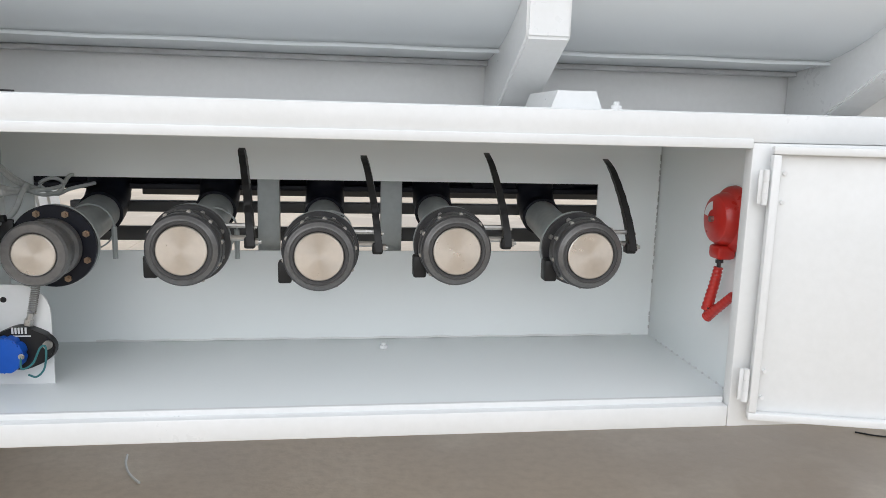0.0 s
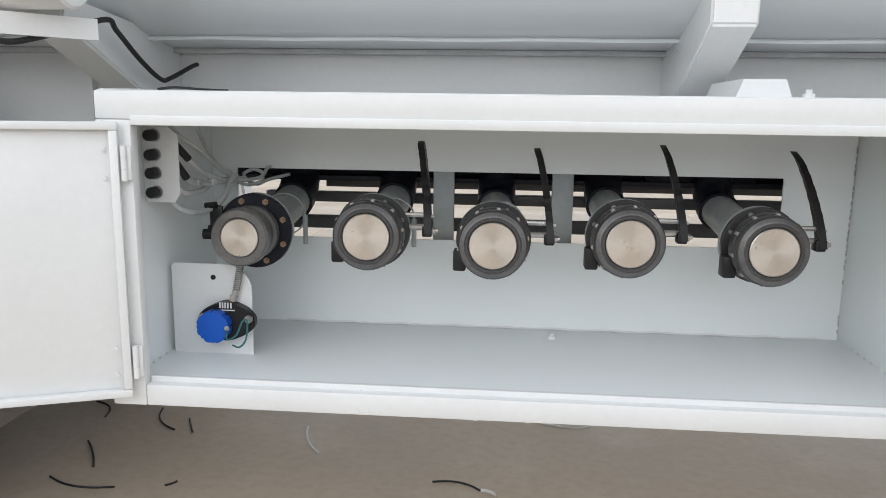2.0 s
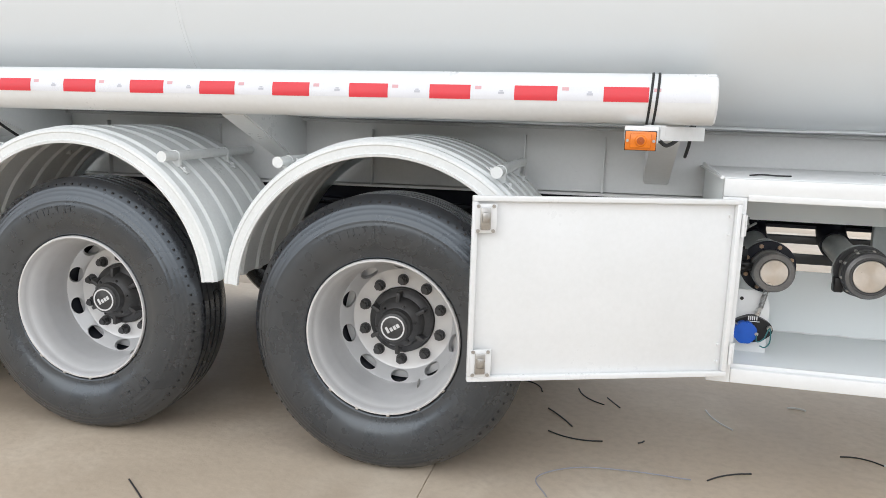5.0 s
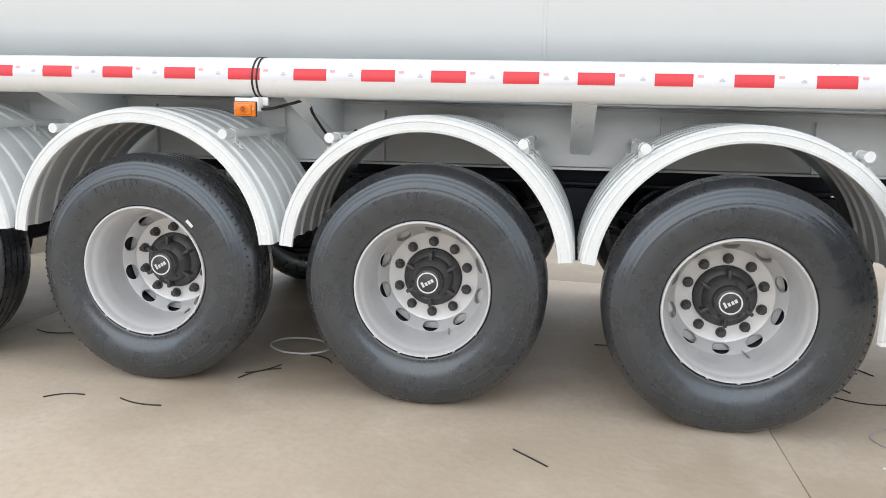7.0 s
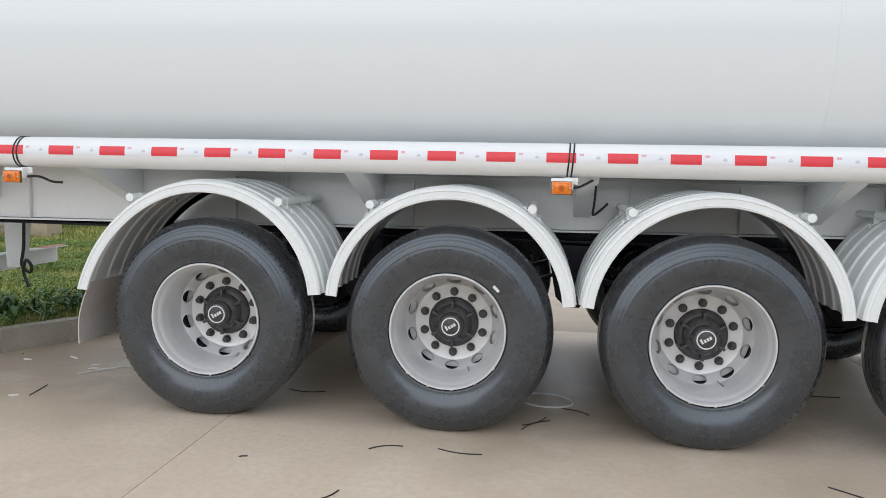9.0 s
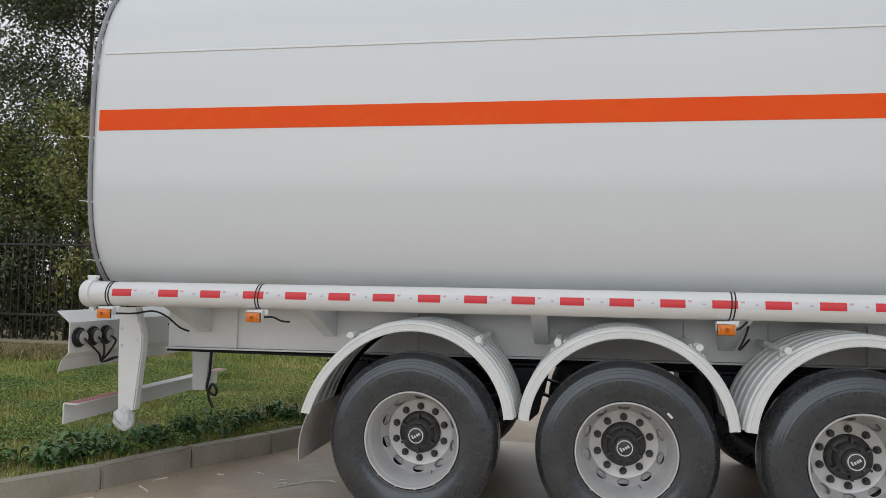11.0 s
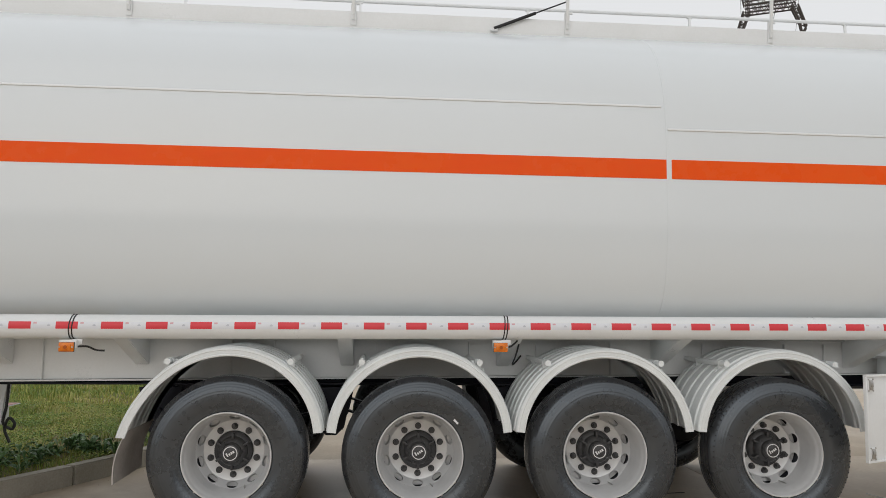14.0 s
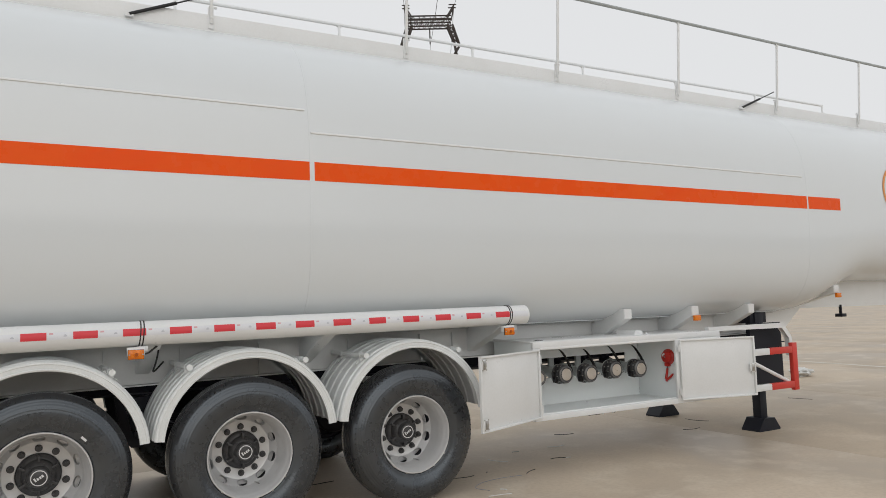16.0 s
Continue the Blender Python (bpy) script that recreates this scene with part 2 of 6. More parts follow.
def section(x, k=1.0, n=120):
    pts = []
    for i in range(n):
        a = 2 * math.pi * i / n
        c, s = math.cos(a), math.sin(a)
        b, e = (1.265, 2.75) if s > 0 else (belly(x), 4.0)
        pts.append((CY + k * HALF * math.copysign(abs(c) ** (2 / e), c), MIDZ + k * b * math.copysign(abs(s) ** (2 / e), s)))
    return pts


def make_tank():
    bm = bmesh.new()
    xs = [(REAR - 0.16, 0.02), (REAR - 0.15, 0.35), (REAR - 0.12, 0.65), (REAR - 0.075, 0.86), (REAR - 0.035, 0.965), (REAR - 0.012, 0.992), (REAR, 1.0)]
    xs += [(REAR + (FRONT - REAR) * i / 70, 1.0) for i in range(1, 71)]
    xs += [(FRONT + 0.012, 0.992), (FRONT + 0.035, 0.965), (FRONT + 0.075, 0.86), (FRONT + 0.12, 0.65), (FRONT + 0.15, 0.35), (FRONT + 0.16, 0.02)]
    rings = []
    for x, k in xs:
        rings.append([bm.verts.new((x, y, z)) for y, z in section(x, k)])
    for a, b in zip(rings, rings[1:]):
        for i in range(len(a)):
            j = (i + 1) % len(a)
            bm.faces.new((a[i], a[j], b[j], b[i]))
    bm.faces.new(rings[0]), bm.faces.new(rings[-1])
    return part("tank", bm, TANK, trailer, "white glossy painted steel tank shell", 30)


tank = make_tank()


def flank_strip(name, x0, x1, z0, z1, off, mat, parent, label="", nx=20, nz=4):
    """A sheet that lies on the near flank of the tank, with real thickness."""
    bm = bmesh.new()
    grid = []
    for i in range(nx + 1):
        x = x0 + (x1 - x0) * i / nx
        lap = 0.007 if off > 0.004 else 0.0
        row = [bm.verts.new((x, side_y(z0, x) + 0.004, z0 - lap))]
        row += [bm.verts.new((x, side_y(z0 + (z1 - z0) * j / nz, x, off), z0 + (z1 - z0) * j / nz)) for j in range(nz + 1)]
        row += [bm.verts.new((x, side_y(z1, x) + 0.004, z1 + lap))]
        grid.append(row)
    for a, b in zip(grid, grid[1:]):
        for j in range(len(a) - 1):
            bm.faces.new((a[j], a[j + 1], b[j + 1], b[j]))
    bm.faces.new(grid[0]), bm.faces.new(grid[-1])
    return part(name, bm, mat, parent, label, 40)


for x0, x1 in ((-6.17, -0.846), (-0.806, 5.11), (5.14, 5.74)):
    flank_strip("stripe", x0, x1, 2.509, 2.652, 0.0025, ORANGE, tank, "orange film stripe")
flank_strip("seam", -6.16, -0.87, 3.048, 3.058, 0.007, WHITE, tank, "long welded lap seam", nz=2)
flank_strip("seam", -0.83, 5.05, 2.872, 2.882, 0.007, WHITE, tank, "long welded lap seam", nz=2)
for x in (-0.838, 5.13):
    bm = bmesh.new()
    r = [[bm.verts.new((x + dx, y, z)) for y, z in section(x, 1.0 + 0.0012 * k)] for dx, k in ((-0.010, -1), (-0.006, 1), (0.006, 1), (0.010, -1))]
    for a, b in zip(r, r[1:]):
        for i in range(len(a)):
            bm.faces.new((a[i], a[(i + 1) % len(a)], b[(i + 1) % len(a)], b[i]))
    part("ring_weld", bm, TANK, tank)
# lettering emblem towards the nose: an orange outlined shape
bm = bmesh.new()
for i in range(28):
    a0, a1 = [math.pi * (0.5 + k / 28) for k in (i, i + 1)]
    q = []
    for a, r in ((a0, 1.0), (a1, 1.0), (a1, 0.90), (a0, 0.90)):
        x, z = 7.05 + 0.40 * r * math.cos(a), 2.80 + 0.34 * r * math.sin(a)
        q.append(bm.verts.new((x, side_y(z, x, 0.004), z)))
    bm.faces.new(q)
part("emblem", bm, YELLOWED, tank, "orange outline of a round emblem")

# corrugated drain hose round the rear rim
pts = [Vector((REAR - 0.015, y, z)) for y, z in section(REAR, 1.012, 160) if y < CY and 1.42 < z < 3.64]
pts.sort(key=lambda p: p.z)
bm = bmesh.new()
sweep(bm, pts, 0.014, 10)
hose = part("drain_hose", bm, HOSE, trailer, "grey plastic hose tied along the rear rim of the tank")
for z in (1.62, 2.02, 2.46, 2.98, 3.3):
    y = side_y(z, REAR)
    bm = bmesh.new()
    cyl(bm, (REAR - 0.02, y - 0.004, z - 0.006), (REAR - 0.02, y - 0.004, z + 0.006), 0.022, n=14)
    sweep(bm, [(REAR - 0.03, y - 0.03, z), (REAR - 0.07, y - 0.05, z + 0.004)], 0.003, 6)
    part("hose_tie", bm, WHITE, hose)


# ---------------------------------------------------------------- roof edge, posts and handrails
def roof_side(sign):
    y = CY - sign * 0.735
    o = -sign
    bm = bmesh.new()
    box(bm, -6.14, 8.6, min(y, y + o * 0.006), max(y, y + o * 0.006), 3.735, 3.875, 0.001)
    box(bm, -6.14, 8.6, min(y, y - o * 0.035), max(y, y - o * 0.035), 3.870, 3.877, 0.001)
    coam = part("coaming", bm, WHITE, trailer, "white sheet-metal roof coaming")
    # the folding handrail leans outward a few degrees
    hinge = Matrix.Translation((0, y, 3.80)) @ Matrix.Rotation(radians(4.2 * sign), 4, "X") @ Matrix.Translation((0, -y, -3.80))
    for i in range(8):
        x = -4.865 + 1.705 * i
        bm = bmesh.new()
        box(bm, x - 0.022, x + 0.022, min(y + o * 0.007, y + o * 0.017), max(y + o * 0.007, y + o * 0.017), 3.76, 3.93, 0.002)
        hexbolt(bm, (x, y + o * 0.037, 3.84), (0, o, 0), 0.010)
        box(bm, x - 0.012, x + 0.05, y - 0.01, y + 0.01, 3.93, 3.945, 0.002)
        upright = boxes((x - 0.012, x + 0.012, min(y + o * 0.017, y + o * 0.037), max(y + o * 0.017, y + o * 0.037), 3.80, 4.62), bevel=0.002)
        box(upright, x - 0.028, x + 0.028, y + o * 0.027 - 0.012, y + o * 0.027 + 0.012, 4.612, 4.621, 0.003)
        bmesh.ops.transform(upright, matrix=hinge, verts=upright.verts)
        foot = part("rail_post", upright, WHITE, trailer)
        part("post_foot", bm, WHITE, foot)
    bm = bmesh.new()
    cyl(bm, (-4.89, y + o * 0.027, 4.635), (7.9 if sign > 0 else 8.75, y + o * 0.027, 4.635), 0.017, n=12)
    if sign < 0:
        cyl(bm, (8.74, y + o * 0.027, 4.635), (8.74, y + o * 0.027, 3.88), 0.014, n=10)
    bmesh.ops.transform(bm, matrix=hinge, verts=bm.verts)
    part("handrail", bm, PIPE if sign > 0 else WHITE, trailer, "long round handrail")
    return y


yn = roof_side(1)
roof_side(-1)
for xa, xb in ((-2.05, -1.44), (4.72, 5.32)):
    bm = bmesh.new()
    a, b = Vector((xa, yn - 0.03, 3.775)), Vector((xb, yn - 0.03, 4.03))
    cyl(bm, a, a.lerp(b, 0.55), 0.013, n=10)
    strut = part("gas_strut", bm, PLASTIC, trailer, "black gas strut of the folding handrail")
    bm = bmesh.new()
    cyl(bm, a.lerp(b, 0.52), b, 0.006, n=8)
    part("piston_rod", bm, BLACKC, strut)
    bm = bmesh.new()
    box(bm, a.x - 0.03, a.x + 0.03, a.y - 0.006, a.y + 0.02, a.z - 0.02, a.z + 0.006, 0.002)
    part("strut_foot", bm, WHITE, strut)
# ladder head: two bent channels at the rear edge of the roof
for y in (0.40, 0.86):
    bm = bmesh.new()
    prof = [(-6.12, 3.76), (-6.12, 3.875), (-6.10, 3.88), (-6.40, 4.20), (-6.45, 4.205), (-6.47, 4.17), (-6.47, 4.11), (-6.36, 3.99), (-6.20, 3.80), (-6.20, 3.76)]
    prism(bm, prof, "y", y, y + 0.012)
    prism(bm, [(-6.12, 3.875), (-6.10, 3.88), (-6.40, 4.20), (-6.45, 4.205), (-6.455, 4.198), (-6.405, 4.19), (-6.11, 3.87)], "y", y - 0.05, y)
    for x, z in ((-6.43, 4.10), (-6.41, 4.06), (-6.33, 4.12)):
        hexbolt(bm, (x, y, z), (0, -1, 0), 0.008)
    part("ladder_head", bm, WHITE, trailer, "white bent ladder channel rising over the roof edge")
for z, x in ((4.14, -6.49), (3.95, -6.34), (3.3, -6.5), (3.0, -6.5), (2.7, -6.5), (2.4, -6.5), (2.1, -6.5), (1.8, -6.5)):
    bm = bmesh.new()
    cyl(bm, (x, 0.40, z), (x, 0.87, z), 0.016, n=10)
    part("ladder_rung", bm, WHITE, trailer)

# ---------------------------------------------------------------- hose tube with reflective tape
TZ, TR = 1.423, 0.082
bm = bmesh.new()
prof = [(0.0, -6.21), (TR - 0.006, -6.21), (TR, -6.204), (TR, 1.107), (TR - 0.006, 1.113), (0.0, 1.113)]
lathe(bm, prof, 40)
bmesh.ops.rotate(bm, verts=bm.verts, cent=(0, 0, 0), matrix=Matrix.Rotation(radians(-90), 3, "Z"))
bmesh.ops.translate(bm, verts=bm.verts, vec=(0, 0, TZ))
tube = part("hose_tube", bm, WHITE, trailer, "long white round hose tube with red and white tape")


def tape(bm, x0, x1, a0, a1, off, n=6):
    rows = []
    for i in range(n + 1):
        a = radians(a0 + (a1 - a0) * i / n)
        y, z = -(TR + off) * math.cos(a), TZ + (TR + off) * math.sin(a)
        rows.append((bm.verts.new((x0, y, z)), bm.verts.new((x1, y, z))))
    for p, q in zip(rows, rows[1:]):
        bm.faces.new((p[0], p[1], q[1], q[0]))
    return bm


part("white_tape", tape(bmesh.new(), -6.05, 1.09, -8.6, 24, 0.0008), TAPEW, tube, "white reflective tape")
red0 = part("red_patch", tape(bmesh.new(), -0.071, 0.071, -9.0, 24.4, 0.0016), TAPER, tube, "red reflective patch")
REDX = [0.830 - 0.2908 * i for i in range(21)] + [-5.286, -5.586, -5.925]
red0.location.x = REDX[0]
bm = tape(bmesh.new(), 0.086, 0.108, 14, 22, 0.0016, 2)
mark0 = part("tape_print", bm, PRINTR, tube)
mark0.location.x = REDX[0]
bm = tape(bmesh.new(), -0.125, -0.105, 4, 9, 0.0016, 2)
tape(bm, -0.121, -0.109, 10, 13, 0.0016, 2)
mark1 = part("tape_print", bm, PRINT, tube)
mark1.location.x = REDX[0]
for x in REDX[1:]:
    for o in (red0, mark0, mark1):
        share(o, Matrix.Translation((x, 0, 0)))
# rear closing cap of the tube
bm = bmesh.new()
lathe(bm, [(0.0, -6.30), (TR + 0.002, -6.30), (TR + 0.012, -6.285), (TR + 0.012, -6.23), (TR + 0.004, -6.225), (TR - 0.01, -6.225)], 40)
bmesh.ops.rotate(bm, verts=bm.verts, cent=(0, 0, 0), matrix=Matrix.Rotation(radians(-90), 3, "Z"))
bmesh.ops.translate(bm, verts=bm.verts, vec=(0, 0, TZ))
box(bm, -6.28, -6.22, -0.02, 0.02, TZ + TR, TZ + TR + 0.04, 0.005)
cyl(bm, (-6.29, 0, TZ + TR + 0.03), (-6.21, 0, TZ + TR + 0.03), 0.012, n=10)
box(bm, -6.27, -6.23, -0.015, 0.015, TZ - TR - 0.035, TZ - TR, 0.004)
bmesh.ops.translate(bm, verts=bm.verts, vec=(0.055, 0, 0))
part("tube_cap", bm, WHITE, tube, "white hinged end cap")
LAMPX = (0.885, -2.071, -4.978, -6.045)
for x, shift in zip(LAMPX, (0.022, 0.03, 0.005, 0.0)):
    for dx in (shift, shift + 0.02):
        bm = bmesh.new()
        ring = []
        for s, (r, h) in enumerate(((TR + 0.001, -0.0042), (TR + 0.0038, -0.0034), (TR + 0.0038, 0.0034), (TR + 0.001, 0.0042))):
            ring.append([bm.verts.new((x + dx + h + 0.006 * math.sin(a), -r * math.cos(a), TZ + r * math.sin(a))) for a in [2 * math.pi * k / 36 for k in range(36)]])
        for p, q in zip(ring, ring[1:]):
            for k in range(36):
                bm.faces.new((p[k], p[(k + 1) % 36], q[(k + 1) % 36], q[k]))
        part("cable_strap", bm, BLACKC, tube, "black rubber strap round the tube")


# the tube runs down a little towards the rear
tube.matrix_basis = Matrix.Translation((-1.2, -0.09, TZ)) @ Matrix.Rotation(-0.006, 4, "Y") @ Matrix.Translation((1.2, 0, -TZ))


# ---------------------------------------------------------------- marker lamps
def marker_lamp(x, tail, arm=False):
    bm = bmesh.new()
    box(bm, x - 0.052, x + 0.056, -0.135, -0.088, 1.290, 1.346, 0.004)
    box(bm, x + 0.01, x + 0.080, -0.095, -0.083, 1.315, 1.350, 0.003)
    if arm:
        prism(bm, [(x + 0.050, -0.100), (x + 0.062, -0.112), (x + 0.215, 0.055), (x + 0.205, 0.066)], "z", 1.300, 1.346)
    lamp = part("marker_lamp", bm, WHITE, trailer, "amber side marker lamp on a white bracket")
    bm = bmesh.new()
    box(bm, x - 0.050, x + 0.050, -0.140, -0.1355, 1.267, 1.331, 0.001)
    part("gasket", bm, PLASTIC, lamp)
    bm = bmesh.new()
    box(bm, x - 0.048, x + 0.048, -0.154, -0.1405, 1.269, 1.329, 0.004)
    part("lens_rim", bm, AMBER, lamp)
    bm = bmesh.new()
    box(bm, x - 0.033, x + 0.033, -0.161, -0.1535, 1.276, 1.322, 0.004)
    lathe(bm, [(0.019, -0.001), (0.016, -0.006), (0.009, -0.008), (0.0, -0.008)], 20, (x, -0.160, 1.299))
    part("lens", bm, AMBER, lamp, "glossy amber lens")
    bm = bmesh.new()
    lathe(bm, [(0.0125, -0.0065), (0.0120, -0.0086), (0.0, -0.0092)], 20, (x, -0.160, 1.299))
    part("lens_core", bm, AMBERD, lamp)
    for dx in (-0.041, 0.041):
        bm = bmesh.new()
        cyl(bm, (x + dx, -0.158, 1.299), (x + dx, -0.153, 1.299), 0.0048, n=10)
        part("screw", bm, STEEL, lamp)
    bm = bmesh.new()
    sweep(bm, curve_points(tail), 0.0065, 8)
    part("lamp_cable", bm, BLACKC, lamp, "black cable")
    bm = bmesh.new()
    cyl(bm, (x + 0.035, -0.06, 1.335), (x + 0.035, -0.06, 1.36), 0.012, n=10)
    part("bracket_stud", bm, WHITE, lamp)
    return lamp


LAMPDROP = (0.002, -0.016, -0.032, -0.038)
for i, x in enumerate(LAMPX):
    if i == 3:
        lamp = marker_lamp(x, [(x + 0.06, -0.10, 1.30), (x + 0.15, -0.03, 1.30), (x + 0.24, 0.05, 1.315), (x + 0.30, 0.12, 1.28), (x + 0.36, 0.2, 1.20), (x + 0.40, 0.26, 1.17)])
    elif i == 2:
        lamp = marker_lamp(x, [(x + 0.05, -0.10, 1.30), (x + 0.10, -0.06, 1.30), (x + 0.15, -0.03, 1.275), (x + 0.20, -0.01, 1.270)])
    elif i == 1:
        lamp = marker_lamp(x, [(x + 0.06, -0.11, 1.30), (x + 0.09, -0.06, 1.305), (x + 0.14, 0.04, 1.328), (-1.892, 0.123, 1.342), (-1.888, 0.18, 1.285), (-1.884, 0.32, 1.205), (-1.881, 0.45, 1.148), (-1.86, 0.49, 1.148), (-1.793, 0.565, 1.203)])
    else:
        lamp = marker_lamp(x, [(x + 0.06, -0.11, 1.30), (x + 0.09, -0.07, 1.285), (x + 0.14, 0.03, 1.315), (1.072, 0.143, 1.356), (1.072, 0.19, 1.335), (1.072, 0.30, 1.275), (1.072, 0.41, 1.232), (1.078, 0.46, 1.238), (1.096, 0.56, 1.275), (1.10, 0.59, 1.283)], True)
    lamp.location = (0, -0.035, LAMPDROP[i])

# ---------------------------------------------------------------- subframe
PY = 0.60
bm = bmesh.new()
prism(bm, [(-6.02, 1.36), (-6.02, 0.983), (5.35, 1.105), (5.35, 1.36)], "y", PY, PY + 0.012)
prism(bm, [(-6.02, 0.980), (5.35, 1.102), (5.35, 1.092), (-6.02, 0.970)], "y", PY - 0.05, PY + 0.05)
part("side_panel", bm, WHITE, trailer, "white pressed frame panel under the tank")
bm = bmesh.new()
prism(bm, [(5.35, 0.95), (5.35, 1.36), (6.2, 1.70), (8.7, 1.70), (8.7, 1.34), (5.9, 1.36)], "y", PY, PY + 0.012)
part("gooseneck_panel", bm, WHITE, trailer)
bm = bmesh.new()
box(bm, -6.02, 5.3, PY - 0.05, PY - 0.001, 1.318, 1.332, 0.003)
part("joint_flange", bm, SEAL, trailer, "weld flange between tank and frame")
bm = bmesh.new()
sweep(bm, [(-6.0 + i * 0.12, PY - 0.20, 1.345 + 0.0015 * math.sin(i * 1.7)) for i in range(94)], 0.006, 6)
part("weld_bead", bm, TANK, trailer)
for x in (-5.45, -4.05, -3.72, -2.93, -2.2, -1.66, -1.05, -0.28, 0.42, 0.76):
    part("stiffener", boxes((x - 0.004, x + 0.004, PY - 0.03, PY - 0.001, 1.045 + 0.0107 * x, 1.29), bevel=0.001), WHITE, trailer)
for y in (0.66, 1.46):
    bm = bmesh.new()
    for z0, z1, w in ((0.945, 0.96, 0.07), (0.96, 1.14, 0.01), (1.14, 1.155, 0.07)):
        box(bm, -6.05, 5.6, y + 0.04 - w, y + 0.04 + w, z0, z1, 0.002)
    part("main_beam", bm, BLACK, trailer, "black I-section chassis beam")
bm = bmesh.new()
box(bm, -6.1, 5.3, 0.75, 1.42, 1.20, 1.215, 0.002)
part("frame_floor", bm, BLACK, trailer)
for i, x in enumerate((-5.72, -4.72, -3.16, -1.93, -0.66, 0.98, 2.505, 3.455, 4.34, 5.92)):
    up = 0.10 if x > 5.5 else 0.0
    hi = 1.39 if x < 1.0 else 1.445 + up * 1.9
    lo = 1.34 if x < 1.0 else 1.35 + up * 1.9
    tip = 0.0 if x < 1.0 else 0.10
    base = 1.10 if x < 5.5 else 1.40
    bm = bmesh.new()
    prism(bm, [(tip, lo), (tip, hi), (tip + 0.06, hi + 0.005), (PY, 1.36 + up * 2), (PY, base)], "x", x - 0.052, x + 0.052)
    bmesh.ops.bevel(bm, geom=list(bm.edges), offset=0.006, segments=2, affect="EDGES")
    part("outrigger", bm, WHITE, trailer, "white box outrigger bracing the tank")
for x, z in ((3.455, 1.335), (5.92, 1.522)):
    bm = bmesh.new()
    box(bm, x - 0.045, x + 0.045, 0.070, 0.0985, z - 0.042, z + 0.014, 0.004)
    part("side_lamp", bm, AMBER, trailer, "small amber side lamp on an outrigger")


# ---------------------------------------------------------------- wheels
def tyre_mesh(flat=0.5285):
    prof = [(0.298, 0.02), (0.2935, -0.026), (0.305, -0.058), (0.3095, -0.068), (0.316, -0.0715), (0.323, -0.0705), (0.35, -0.084), (0.37, -0.0895), (0.39, -0.0930), (0.408, -0.0946), (0.425, -0.0944), (0.438, -0.0928), (0.448, -0.0908),
            (0.451, -0.0912), (0.455, -0.0885), (0.466, -0.0845), (0.469, -0.0842), (0.473, -0.0808), (0.483, -0.0755), (0.486, -0.0750), (0.490, -0.0718), (0.499, -0.0660), (0.502, -0.0655), (0.506, -0.0618), (0.516, -0.0535), (0.528, -0.0410), (0.537, -0.0260)]
    tread = []
    for y in (-0.012, 0.028, 0.068, 0.108, 0.148):
        tread += [(0.541, y - 0.006), (0.528, y - 0.004), (0.528, y + 0.004), (0.541, y + 0.006)]
    inner = [(r, 0.136 - y) for r, y in reversed(prof)]
    # the ring at the shoulder carries small notches
    full = prof + tread[:16] + inner
    n, bm = 192, bmesh.new()
    rings = []
    for i, (r, y) in enumerate(full):
        ring = []
        for k in range(n):
            rr = r
            if (abs(r - 0.528) < 1e-4 and abs(y - 0.068) > 0.1) or abs(r - 0.516) < 1e-4:
                rr = r - (0.003 if k % 2 else 0.0)
            a = 2 * math.pi * k / n
            x, z = rr * math.cos(a), rr * math.sin(a)
            yy = y
            if z < -flat:
                z = -flat
            if z < -0.33:
                s = (-z - 0.33) / 0.2
                yy = y + (-0.014 if y < 0.068 else 0.014) * s * (1.0 if 0.34 < r < 0.519 else 0.4)
            ring.append(bm.verts.new((x, yy, z)))
        rings.append(ring)
    for a, b in zip(rings, rings[1:]):
        for k in range(n):
            bm.faces.new((a[k], a[(k + 1) % n], b[(k + 1) % n], b[k]))
    return bm


def rim_mesh():
    bm = bmesh.new()
    lathe(bm, [(0.2901, -0.065), (0.3009, -0.097), (0.304, -0.107), (0.3009, -0.114), (0.2947, -0.114), (0.2901, -0.107), (0.2877, -0.09), (0.2823, -0.072), (0.2769, -0.064), (0.273, -0.036), (0.2653, -0.012), (0.2622, 0.01), (0.2614, 0.105), (0.256, 0.121)], 80)
    lathe(bm, [(0.212, 0.171), (0.205, 0.174), (0.138, 0.174), (0.135, 0.180), (0.135, 0.190), (0.256, 0.190)], 80)
    return bm


def disc_mesh():
    """The cone between disc and rim with ten oval hand holes that go through it."""
    bm = bmesh.new()
    def cone(th, s, d=0.0):
        r = 0.212 + (0.256 - 0.212) * s
        y = 0.171 + (0.121 - 0.171) * s
        return ((r + d * 0.7) * math.cos(th), y + d, (r + d * 0.7) * math.sin(th))
    for h in range(10):
        t0 = radians(36 * h + 18)
        half = radians(18)
        outer, inner, back = [], [], []
        for k in range(32):
            a = 2 * math.pi * k / 32
            c, s = math.cos(a), math.sin(a)
            q = 1 / max(abs(c), abs(s))
            outer.append(bm.verts.new(cone(t0 + half * c * q, 0.5 + 0.5 * s * q)))
            inner.append(bm.verts.new(cone(t0 + half * 0.52 * c, 0.5 + 0.44 * s)))
            back.append(bm.verts.new(cone(t0 + half * 0.52 * c, 0.5 + 0.44 * s, 0.016)))
        for k in range(32):
            j = (k + 1) % 32
            bm.faces.new((outer[k], outer[j], inner[j], inner[k]))
            bm.faces.new((inner[k], inner[j], back[j], back[k]))
    bmesh.ops.remove_doubles(bm, verts=bm.verts, dist=0.0004)
    return bm


